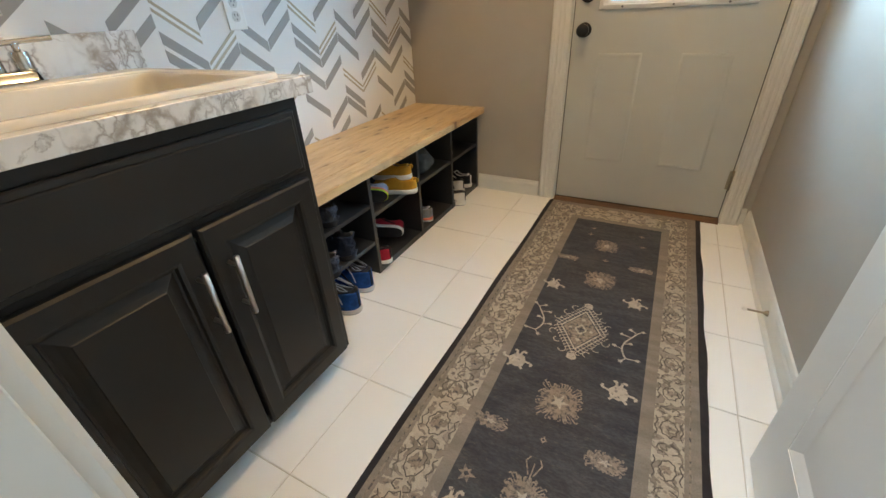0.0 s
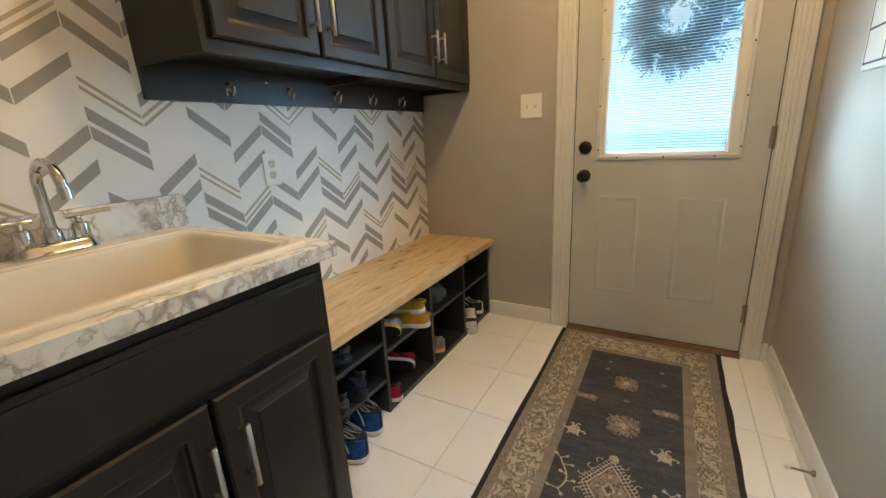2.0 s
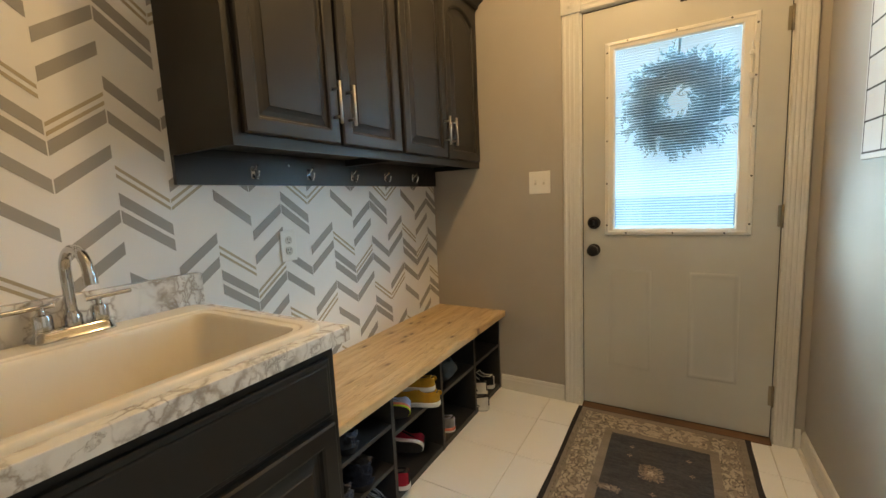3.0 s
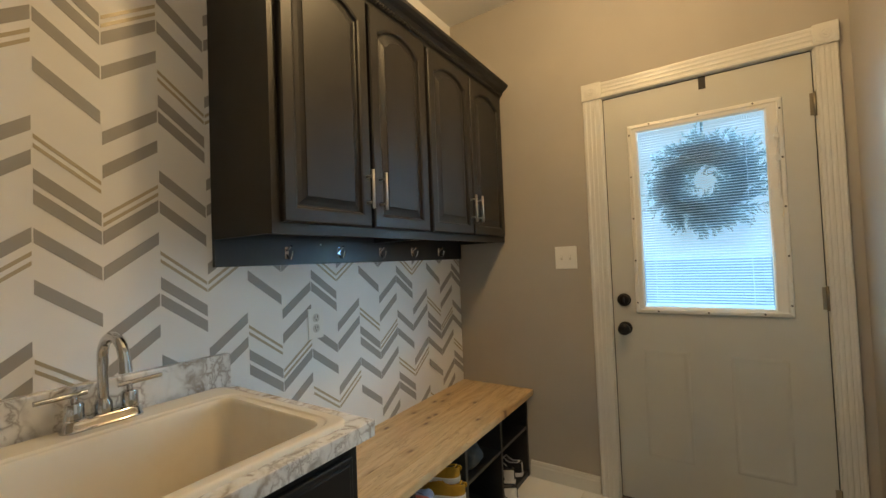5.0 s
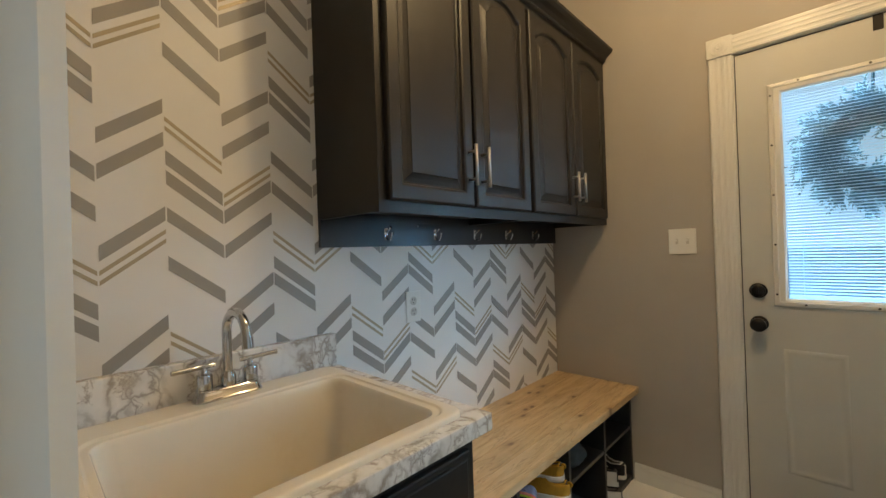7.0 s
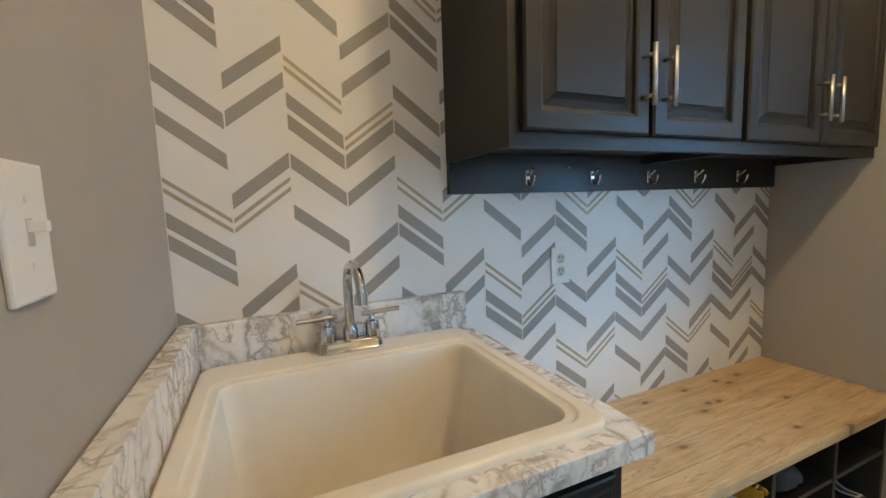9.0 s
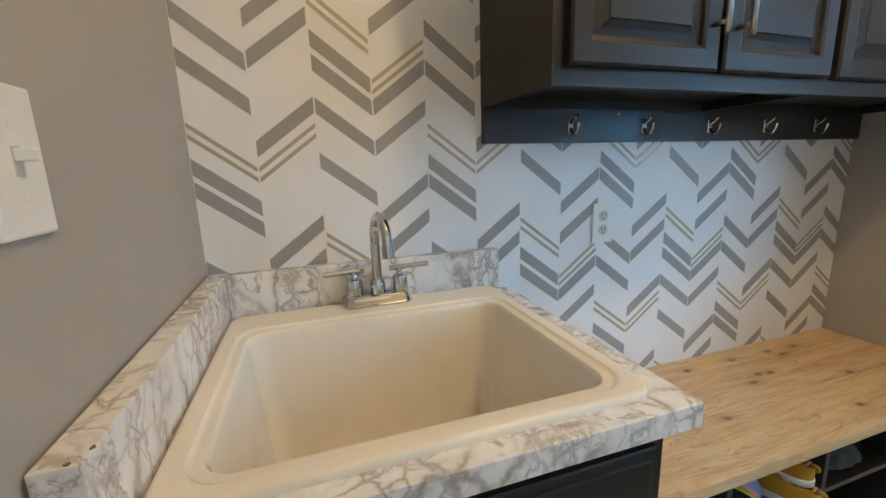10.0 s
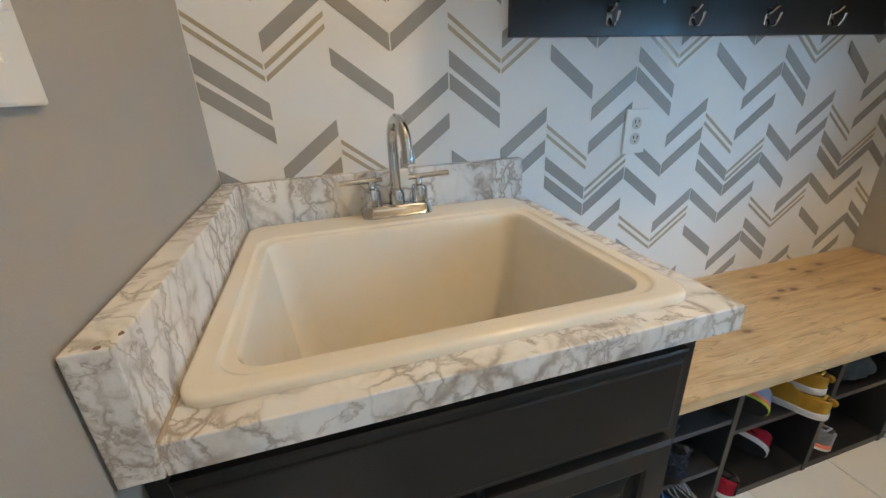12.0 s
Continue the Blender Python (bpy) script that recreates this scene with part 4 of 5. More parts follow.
def wall_cabinet(y0, y1, doors):
    root = thing("wall_cabinet", 0.16, (y0 + y1) / 2, UZ0, "dark charcoal wall cabinet with two arched raised-panel doors", "cabinet", "wall cabinets over the bench")
    part("side_panel", box(0.002, y0, UZ0, UX - 0.02, y0 + 0.016, UZ1), CHAR, root)
    part("side_panel", box(0.002, y1 - 0.016, UZ0, UX - 0.02, y1, UZ1), CHAR, root)
    part("bottom_panel", box(0.002, y0 + 0.016, UZ0 + 0.028, UX - 0.02, y1 - 0.016, UZ0 + 0.042), CHAR, root)
    part("top_panel", box(0.002, y0 + 0.016, UZ1 - 0.016, UX - 0.02, y1 - 0.016, UZ1), CHAR, root)
    part("back_panel", box(0.002, y0 + 0.016, UZ0 + 0.042, 0.01, y1 - 0.016, UZ1 - 0.016), CHAR, root)
    bm = box(UX - 0.02, y0 - 0.001, UZ0 - 0.002, UX, y0 + 0.036, UZ1)
    add_box(bm, UX - 0.02, y1 - 0.03, UZ0 - 0.002, UX, y1, UZ1)
    add_box(bm, UX - 0.02, y0 + 0.036, UZ0 - 0.002, UX, y1 - 0.03, UZ0 + 0.045)
    add_box(bm, UX - 0.02, y0 + 0.036, UZ1 - 0.05, UX, y1 - 0.03, UZ1)
    part("face_frame", bm, CHAR, root)
    for ya, yb, hy in doors:
        d = part("door", raised_door(bmesh.new(), UX, ya, UZ0 + 0.032, yb, UZ1 - 0.018, 0.05, 0.045), CHAR, root)
        bar_handle(d, UX + 0.02, hy, 1.440, 1.575)
    return root


wall_cabinet(UY0, 1.432, ((0.703, 1.062, 1.036), (1.076, 1.420, 1.104)))
wall_cabinet(1.433, UY1, ((1.446, 1.812, 1.785), (1.824, 2.190, 1.852)))
crown = thing("crown_moulding", UX, 1.4, UZ1, "dark crown moulding with a rope bead on the cabinets", "trim", "", "structure")
bm = bmesh.new()
prof = [(0.0, -0.012), (0.006, -0.012), (0.008, 0.0), (0.012, 0.004), (0.020, 0.018), (0.034, 0.032), (0.050, 0.042), (0.062, 0.054), (0.064, 0.066), (0.0, 0.066)]
add_rings(bm, [[Vector((UX + 0.0003 + a, UY0 - 0.001 - a if end == 0 else UY1, UZ1 + b)) for a, b in prof] for end in (0, 1)], True, 0, False)
add_rings(bm, [[Vector((0.004 if end else UX + 0.0003 + a, UY0 - 0.0013 - a, UZ1 + b)) for a, b in prof] for end in (0, 1)], True, 0, False)
part("cornice", bm, CHAR, crown)
bm = bmesh.new()
nbead = 96
for i in range(nbead):
    y = UY0 + (i + 0.5) * (UY1 - UY0) / nbead
    add_tube(bm, [(UX + 0.016, y - 0.006, UZ1 + 0.004), (UX + 0.021, y, UZ1 + 0.010), (UX + 0.024, y + 0.006, UZ1 + 0.017)], [0.003, 0.0058, 0.003], 6)
tagged(part("rope_bead", bm, CHAR, crown), kind="stuff")
part("top_board", box(0.004, UY0, UZ1 + 0.0003, UX, UY1, UZ1 + 0.02), CHAR, crown)

# hook rail
rail = thing("hook_rail", 0.01, 1.45, 1.256, "black painted rail of coat hooks under the cabinets", "coat rack")
part("board", box(0.0014, UY0 + 0.001, 1.256, 0.018, UY1, UZ0 - 0.0005), RAIL, rail)
part("top_strip", box(0.0108, UY0 + 0.018, UZ0 - 0.0004, 0.018, UY1 - 0.018, UZ0 + 0.0275), RAIL, rail)
for y in (0.94, 1.196, 1.457, 1.708, 1.962):
    bm = bmesh.new()
    x, z = 0.018, 1.302
    add_box(bm, x, y - 0.008, z - 0.022, x + 0.003, y + 0.008, z + 0.022, 0.0015)
    add_tube(bm, [(x + 0.002, y, z - 0.008), (x + 0.012, y, z - 0.024), (x + 0.026, y, z - 0.024), (x + 0.034, y, z - 0.010), (x + 0.036, y, z + 0.004)], [0.004, 0.004, 0.0038, 0.0036, 0.005], 10)
    add_tube(bm, [(x + 0.002, y, z + 0.006), (x + 0.016, y, z + 0.012), (x + 0.028, y, z + 0.024)], [0.0042, 0.0036, 0.005], 10)
    part("hook", bm, CHROME, rail, "polished chrome coat hook")
bm = bmesh.new()
add_lathe(bm, [(0.0045, 0), (0.004, 0.002), (0.001, 0.003)], (0.018, 1.10, 1.333), "x", 12)
part("screw", bm, NICKEL, rail)

# ---- plates ----
outlet = thing("outlet", 0.0, 1.075, 1.017, "white duplex wall outlet on the wallpaper", "outlet")
part("cover_plate", box(0.0014, 1.038, 0.957, 0.007, 1.112, 1.078, 0.003, 2), PLATE, outlet)
for z in (0.998, 1.040):
    bm = bmesh.new()
    add_rings(bm, [rrect(1.0595, z - 0.0165, 1.0905, z + 0.0165, 0.014, d, 5) for d in (0.006, 0.0085)])
    for v in bm.verts:
        v.co = (v.co.z, v.co.x, v.co.y)
    bmesh.ops.recalc_face_normals(bm, faces=bm.faces[:])
    part("receptacle", bm, RECEPT, outlet)
    bm = bmesh.new()
    for dy in (-0.006, 0.006):
        add_box(bm, 0.0084, 1.075 + dy - 0.0012, z, 0.0089, 1.075 + dy + 0.0012, z + 0.009)
    add_lathe(bm, [(0.0026, 0), (0.0026, 0.0004)], (0.0084, 1.075, z - 0.008), "x", 10)
    part("slots", bm, DARK, outlet)


def toggle_switch(root, c, out, along, gangs, w, h):
    """A toggle plate at c; out, along: the ways it faces and widens."""
    out, along, up = Vector(out), Vector(along), Vector((0, 0, 1))
    def put(bm, a0, a1, z0, z1, d0, d1, bevel=0.0):
        tmp = box(a0, d0, z0, a1, d1, z1, bevel, 2)
        m = Matrix((along.to_4d(), out.to_4d(), up.to_4d(), Vector((0, 0, 0, 1)))).transposed()
        m[0][3], m[1][3], m[2][3], m[3][3] = c[0], c[1], c[2], 1
        for r in range(3):
            m[3][r] = 0
        for v in tmp.verts:
            v.co = m.to_3x3() @ v.co + Vector(c)
        bmesh.ops.recalc_face_normals(tmp, faces=tmp.faces[:])
        merge(bm, tmp)
    bm = bmesh.new()
    put(bm, -w / 2, w / 2, -h / 2, h / 2, 0.0004, 0.007, 0.003)
    part("cover_plate", bm, PLATE, root)
    for g in range(gangs):
        a = (g - (gangs - 1) / 2) * 0.046
        bm = bmesh.new()
        put(bm, a - 0.0055, a + 0.0055, -0.0125, 0.0125, 0.0065, 0.0076)
        part("slot", bm, RECEPT, root)
        bm = bmesh.new()
        put(bm, a - 0.0045, a + 0.0045, 0.0, 0.0105, 0.007, 0.021, 0.0015)
        part("toggle", bm, PLATE, root)
        for z in (-0.030, 0.030):
            bm = bmesh.new()
            put(bm, a - 0.003, a + 0.003, z - 0.003, z + 0.003, 0.0066, 0.0078, 0.001)
            part("screw", bm, PLATE, root)


sw = thing("light_switch", 0.685, RY, 1.24, "white double toggle light switch on the greige wall", "light switch")
toggle_switch(sw, (0.685, RY, 1.240), (0, -1, 0), (-1, 0, 0), 2, 0.118, 0.122)
sw = thing("light_switch", 0.572, 0.0, 1.22, "white toggle light switch above the sink splash", "light switch")
toggle_switch(sw, (0.572, 0.0, 1.216), (0, 1, 0), (1, 0, 0), 1, 0.074, 0.126)

# wall calendar
cal = thing("wall_calendar", RX, 1.4, 1.5, "white dry-erase weekly planner board on the wall", "planner board")
part("board", box(RX - 0.006, 1.10, 1.235, RX - 0.0004, 1.80, 1.93, 0.0015), CALEND, cal)
for i in range(7):
    z = 1.252 + i * 0.095
    part("grid_line", box(RX - 0.0068, 1.11, z, RX - 0.0062, 1.79, z + 0.006), DARK, cal)
for i in range(6):
    y = 1.11 + i * 0.1348
    part("grid_line", box(RX - 0.0067, y, 1.252, RX - 0.0061, y + 0.004, 1.828), DARK, cal)
for i in range(6):
    for j in range(5):
        part("day_mark", box(RX - 0.0066, 1.19 + j * 0.1348, 1.325 + i * 0.095, RX - 0.0061, 1.225 + j * 0.1348, 1.331 + i * 0.095), RECEPT, cal)

# spring door stop
stop = thing("door_stop", RX, 1.41, 0.05, "bronze rod door stop with pale tip on the baseboard", "door stop")
bm = bmesh.new()
add_lathe(bm, [(0.011, 0.0), (0.010, -0.004), (0.0045, -0.012), (0.0035, -0.02), (0.0035, -0.062)], (RX - 0.0135, 1.425, 0.042), "x", 14)
part("rod", bm, STEEL, stop)
bm = bmesh.new()
add_lathe(bm, [(0.0055, -0.060), (0.0058, -0.072), (0.004, -0.076)], (RX - 0.0135, 1.425, 0.042), "x", 14)
part("rubber_tip", bm, PLATE, stop)

# ceiling lamp
lampt = thing("ceiling_lamp", 1.08, 1.17, RZ, "flush round ceiling lamp with frosted shade", "ceiling lamp")
bm = bmesh.new()
add_lathe(bm, [(0.075, -0.0005), (0.075, -0.012), (0.06, -0.02), (0.02, -0.025)], (1.08, 1.17, RZ), "z", 28)
part("base", bm, NICKEL, lampt)
bm = bmesh.new()
add_tube(bm, [(1.08, 1.17, RZ - 0.024), (1.08, 1.17, RZ - 0.055)], 0.014, 12)
part("socket", bm, PLATE, lampt)

# ---- rug ----
GX, GY0, GY1, GW = 1.276, 0.10, 2.186, 0.760
rug = thing("runner_rug", GX, 1.15, 0, "worn navy and taupe oriental runner rug with floral border", "rug")
X0, X1 = GX - GW / 2, GX + GW / 2


def flat(x0, y0, x1, y1, z, wave=0.0, n=1, m=1):
    """A sheet of cells with gently wavy long edges."""
    bm = bmesh.new()
    vs = [[bm.verts.new((x0 + (x1 - x0) * i / n + wave * math.sin(9.1 * (y0 + (y1 - y0) * j / m) + i), y0 + (y1 - y0) * j / m, z)) for i in range(n + 1)] for j in range(m + 1)]
    for j in range(m):
        for i in range(n):
            bm.faces.new((vs[j][i], vs[j][i + 1], vs[j + 1][i + 1], vs[j + 1][i]))
    return bm


def slab(x0, y0, x1, y1, z0, z1, wave, m=60):
    bm = bmesh.new()
    rings = []
    for j in range(m + 1):
        y = y0 + (y1 - y0) * j / m
        wl, wr = wave * math.sin(8.3 * y), wave * (math.sin(11.7 * y + 1) + 0.8 * math.sin(23 * y))
        lift = 0.003 * max(0.0, math.sin(14.0 * y + 0.5)) if wave else 0
        rings.append([Vector((x0 + wl, y, z0)), Vector((x1 + wr, y, z0)), Vector((x1 + wr, y, z1 + lift)), Vector((x0 + wl, y, z1))])
    return add_rings(bm, rings, True, 0, False)


part("binding", slab(X0, GY0, X1, GY1, 0.0006, 0.0050, 0.0022), RUGEDGE, rug, "dark frayed rug edge")
part("ground", flat(X0 + 0.021, GY0 + 0.012, X1 - 0.022, GY1 - 0.010, 0.0085, 0.0008, 1, 40), TAUPE, rug)
bd, fx0, fx1 = 0.165, X0 + 0.196, X1 - 0.166
fy0, fy1 = GY0 + 0.21, 1.985
bm = flat(X0 + 0.050, GY0 + 0.05, fx0 - 0.034, GY1 - 0.045, 0.0089)
for a in ((fx1 + 0.034, GY0 + 0.05, X1 - 0.058, GY1 - 0.045), (fx0 - 0.034, fy1 + 0.034, fx1 + 0.034, GY1 - 0.045), (fx0 - 0.034, GY0 + 0.05, fx1 + 0.034, fy0 - 0.034)):
    merge(bm, flat(*a, 0.0089))
part("floral_band", bm, BORDER, rug, "pale floral border with dark vines")
part("navy_field", flat(fx0, fy0, fx1, fy1, 0.0090), NAVY, rug, "faded navy field")
bm = bmesh.new()
for a, b in ((X0 + 0.036, X0 + 0.041), (X1 - 0.048, X1 - 0.043)):
    merge(bm, flat(a, GY0 + 0.04, b, GY1 - 0.035, 0.0092))
part("guard_stripe", bm, FADED, rug)


def blob(bm, cx, cy, pts, s, z, rot=0.0):
    c, k = math.cos(rot), math.sin(rot)
    vs = [bm.verts.new((cx + s * (x * c - y * k), cy + s * (x * k + y * c), z)) for x, y in pts]
    bm.faces.new(vs)


def jag(n, r0, r1, seed):
    """A worn star-like outline."""
    rnd = random.Random(seed)
    return [((r0 if i % 2 else r1) * rnd.uniform(0.82, 1.15) * math.cos(math.pi * i / n), (r0 if i % 2 else r1) * rnd.uniform(0.82, 1.15) * math.sin(math.pi * i / n)) for i in range(2 * n)]


def stroke(bm, pts, w, z):
    for (ax, ay), (bx, by) in zip(pts, pts[1:]):
        d = Vector((bx - ax, by - ay))
        if d.length < 1e-6:
            continue
        nrm = Vector((-d.y, d.x)).normalized() * w / 2
        bm.faces.new([bm.verts.new((x, y, z)) for x, y in ((ax - nrm.x, ay - nrm.y), (bx - nrm.x, by - nrm.y), (bx + nrm.x, by + nrm.y), (ax + nrm.x, ay + nrm.y))])


def diamond(cx, cy, a, b):
    return [(cx + a, cy), (cx, cy + b), (cx - a, cy), (cx, cy - b), (cx + a, cy)]


def medallion(cx, cy, a, b):
    z = 0.0096
    bm = bmesh.new()
    blob(bm, cx, cy, [(x - cx, y - cy) for x, y in diamond(cx, cy, a * 0.72, b * 0.72)[:4]], 1.0, z - 0.0002)
    part("medallion_field", bm, FADED, rug, "worn taupe diamond")
    bm = bmesh.new()
    stroke(bm, diamond(cx, cy, a * 0.80, b * 0.80), 0.0055, z)
    stroke(bm, diamond(cx, cy, a, b), 0.0035, z)
    tips = diamond(cx, cy, a, b)
    for (x0, y0), (x1, y1) in zip(tips, tips[1:]):
        nx, ny = (y1 - y0), -(x1 - x0)
        k = math.hypot(nx, ny)
        nx, ny = nx / k, ny / k
        for i in range(11):
            t = (i + 0.6) / 11.4
            x, y = x0 + (x1 - x0) * t, y0 + (y1 - y0) * t
            stroke(bm, [(x - nx * 0.012, y - ny * 0.012), (x + nx * 0.013, y + ny * 0.013), (x + nx * 0.013 + (x1 - x0) * 0.045, y + ny * 0.013 + (y1 - y0) * 0.040)], 0.0032, z + 0.0001)
        for t in (0.22, 0.5, 0.8):
            x, y = x0 + (x1 - x0) * t + nx * 0.026, y0 + (y1 - y0) * t + ny * 0.026
            stroke(bm, [(x + 0.012 * math.cos(w * 0.6 + 4 * t), y + 0.012 * math.sin(w * 0.6 + 4 * t)) for w in range(7)], 0.0028, z)
    for s in (-1, 1):
        blob(bm, cx + 0.002 * s, cy + s * (b + 0.012), jag(7, 0.85, 1.0, 3), 0.017, z + 0.0002)
    stroke(bm, diamond(cx, cy, a * 0.22, b * 0.20), 0.006, z + 0.0002)
    for s in (-1, 1):
        blob(bm, cx, cy + s * b * 0.42, jag(5, 0.8, 1.0, 2), 0.008, z + 0.0002)
        blob(bm, cx + s * a * 0.42, cy, jag(5, 0.8, 1.0, 2), 0.007, z + 0.0002)
    part("medallion", bm, CREAM_YARN, rug, "cream diamond medallion with comb edge")
    bm = bmesh.new()
    blob(bm, cx, cy, jag(4, 0.45, 1.0, 5), 0.013, z + 0.0004)
    part("medallion_core", bm, NAVY, rug)


def turtle(cx, cy, s):
    z = 0.0096
    bm = bmesh.new()
    body = [(-0.42, -0.50), (0.10, -0.62), (0.52, -0.42), (0.60, 0.05), (0.42, 0.48), (0.10, 0.66), (-0.28, 0.52), (-0.62, 0.10)]
    blob(bm, cx, cy, body, s, z)
    for leg in (((0.45, 0.05), (0.95, 0.0), (1.10, -0.16), (0.92, -0.22)), ((-0.5, 0.0), (-0.95, 0.12), (-1.08, 0.30), (-0.90, 0.34)), ((0.10, 0.55), (0.16, 0.88), (0.36, 0.98), (0.42, 0.80)), ((-0.15, 0.5), (-0.20, 0.92), (-0.40, 0.86)), ((0.30, -0.45), (0.55, -0.72)), ((-0.30, -0.45), (-0.50, -0.70))):
        stroke(bm, [(cx + s * x, cy + s * y) for x, y in leg], s * 0.17, z + 0.0001)
    return part("turtle_motif", bm, CREAM_YARN, rug)


def vine(cx, cy, s, sign):
    z = 0.0096
    bm = bmesh.new()
    p = [(cx + sign * s * 0.32 * math.sin(3.6 * t + 0.3), cy + s * (t - 0.5) * 1.9) for t in [i / 10 for i in range(11)]]
    stroke(bm, p, s * 0.075, z)
    for i, dx, dy in ((0, -0.5, 0.05), (0, 0.2, -0.25), (3, 0.35, 0.12), (5, -0.3, 0.1), (8, 0.45, 0.1), (10, -0.25, 0.22), (10, 0.3, 0.18)):
        q = (p[i][0] + sign * s * dx, p[i][1] + s * dy)
        stroke(bm, [p[i], q], s * 0.06, z + 0.0001)
        blob(bm, q[0], q[1], jag(5, 0.6, 1.0, i), s * 0.12, z + 0.0002)
    return part("vine_motif", bm, CREAM_YARN, rug)


def cartouches(x, ys, wide):
    """Dark-outlined blossoms joined by a winding vine along one band."""
    z = 0.0094
    for k, y in enumerate(ys):
        rnd = random.Random(k * 7 + int(x * 100))
        bm = bmesh.new()
        turn, sx, sy = rnd.uniform(-0.25, 0.25), rnd.uniform(0.26, 0.33), rnd.uniform(0.32, 0.42)
        ring = [(x + wide * sx * q * math.cos(a + turn), y + wide * sy * q * math.sin(a + turn)) for a, q in [(math.pi * i / 8, 1.0 if i % 4 == 0 else (0.80 if i % 2 else 0.95)) for i in range(17)]]
        stroke(bm, [(px + rnd.uniform(-0.002, 0.002), py + rnd.uniform(-0.002, 0.002)) for px, py in ring], 0.0032, z + 0.0002)
        for s in (-1, 1):
            stroke(bm, [(x + s * wide * 0.44, y - 0.030), (x + s * wide * 0.36, y - 0.018), (x + s * wide * 0.46, y), (x + s * wide * 0.36, y + 0.018), (x + s * wide * 0.44, y + 0.030)], 0.0032, z + 0.0001)
            stroke(bm, [(x + s * 0.010, y + 0.046), (x + s * 0.026, y + 0.054), (x + s * 0.022, y + 0.068), (x + s * 0.006, y + 0.074)], 0.0034, z + 0.0001)
        part("border_outline", bm, VINE, rug)
        bm = bmesh.new()
        blob(bm, x, y, jag(5 + k % 3, 0.62, 1.0, k), wide * rnd.uniform(0.15, 0.21), z + 0.0003)
        for s in (-1, 1):
            blob(bm, x + s * wide * 0.36, y + 0.052, jag(5, 0.6, 1.0, k + 3), wide * 0.085, z + 0.0003)
        part("border_blossom", bm, FADED, rug)


band_l, band_r = (X0 + 0.050 + fx0 - 0.034) / 2, (fx1 + 0.034 + X1 - 0.058) / 2
for band_x, band_w in ((band_l, fx0 - X0 - 0.084), (band_r, X1 - fx1 - 0.092)):
    cartouches(band_x, [GY0 + 0.11 + 0.124 * i for i in range(16)], band_w)
medallion(1.277, 1.122, 0.082, 0.128)
for x, y, s in ((1.125, 1.351, 0.040), (1.430, 1.341, 0.040), (1.122, 0.896, 0.046), (1.428, 0.894, 0.046), (1.125, 0.40, 0.045), (1.43, 0.40, 0.045)):
    turtle(x, y, s)
vine(1.128, 1.125, 0.070, 1)
vine(1.437, 1.110, 0.070, -1)


def palmette(x, y, a, b, seed):
    """A shaggy flower: comb-toothed rim, hooked tips and a small lobed core."""
    z, rnd = 0.0096, random.Random(seed)
    bm = bmesh.new()
    n = max(18, int((a + b) * 330))
    for k in range(n):
        t = 2 * math.pi * (k + rnd.uniform(-0.2, 0.2)) / n
        c, q = math.cos(t), math.sin(t)
        sq = 1.0 / max(abs(c) ** 0.7, abs(q) ** 0.7, 0.75)
        r0, r1 = rnd.uniform(0.40, 0.62), rnd.uniform(0.78, 0.98) * min(sq, 1.25)
        px, py, ex, ey = x + a * r0 * c, y + b * r0 * q, x + a * r1 * c, y + b * r1 * q
        hook = 0.007 * rnd.choice((-1, 1))
        stroke(bm, [(px, py), (ex, ey), (ex - q * hook, ey + c * hook)], rnd.uniform(0.0030, 0.0052), z + 0.00002 * (k % 5))
    ringp = [(x + a * 0.62 * math.cos(2 * math.pi * k / 18) * (0.92 + 0.12 * (k % 2)), y + b * 0.62 * math.sin(2 * math.pi * k / 18) * (0.92 + 0.12 * (k % 2))) for k in range(19)]
    stroke(bm, ringp, 0.0042, z + 0.00015)
    blob(bm, x, y, [(u * a, v * b) for u, v in jag(12, 0.66, 0.90, seed)], 1.0, z + 0.0002)
    part("palmette", bm, FADED, rug)
    bm = bmesh.new()
    blob(bm, x, y, [(u * a, v * b) for u, v in jag(5, 0.16, 0.40, seed + 1)], 1.0, z + 0.0004)
    part("palmette_core", bm, CREAM_YARN, rug)


for i, (x, y, a, b) in enumerate(((1.288, 1.449, 0.062, 0.062), (1.282, 0.792, 0.066, 0.072), (1.274, 1.739, 0.050, 0.056), (1.130, 1.579, 0.050, 0.020), (1.431, 1.588, 0.050, 0.020), (1.128, 0.651, 0.050, 0.024), (1.425, 0.661, 0.052, 0.028), (1.271, 0.490, 0.056, 0.060), (1.28, 0.34, 0.05, 0.05))):
    palmette(x, y, a, b, i)
for i, (x, y, a) in enumerate(((1.129, 0.489, 0.024), (1.274, 0.656, 0.014), (1.285, 1.61, 0.014), (1.19, 1.90, 0.015), (1.41, 1.89, 0.015), (1.185, 1.83, 0.014), (1.42, 1.79, 0.014))):
    bm = bmesh.new()
    blob(bm, x, y, jag(6 if a > 0.02 else 4, 0.45, 1.0, i), a, 0.0095)
    part("rosette", bm, FADED, rug)
    bm = bmesh.new()
    blob(bm, x, y, jag(4, 0.7, 1.0, i), a * 0.3, 0.0098)
    part("rosette_core", bm, NAVY, rug)
bm = bmesh.new()
for k in (-1, 1):
    stroke(bm, [(1.271 + k * 0.006, 0.55), (1.271 + k * 0.020, 0.585), (1.271 + k * 0.012, 0.60)], 0.0035, 0.0097)
stroke(bm, [(1.271, 0.545), (1.273, 0.585)], 0.0035, 0.0097)
part("palmette_stem", bm, FADED, rug)


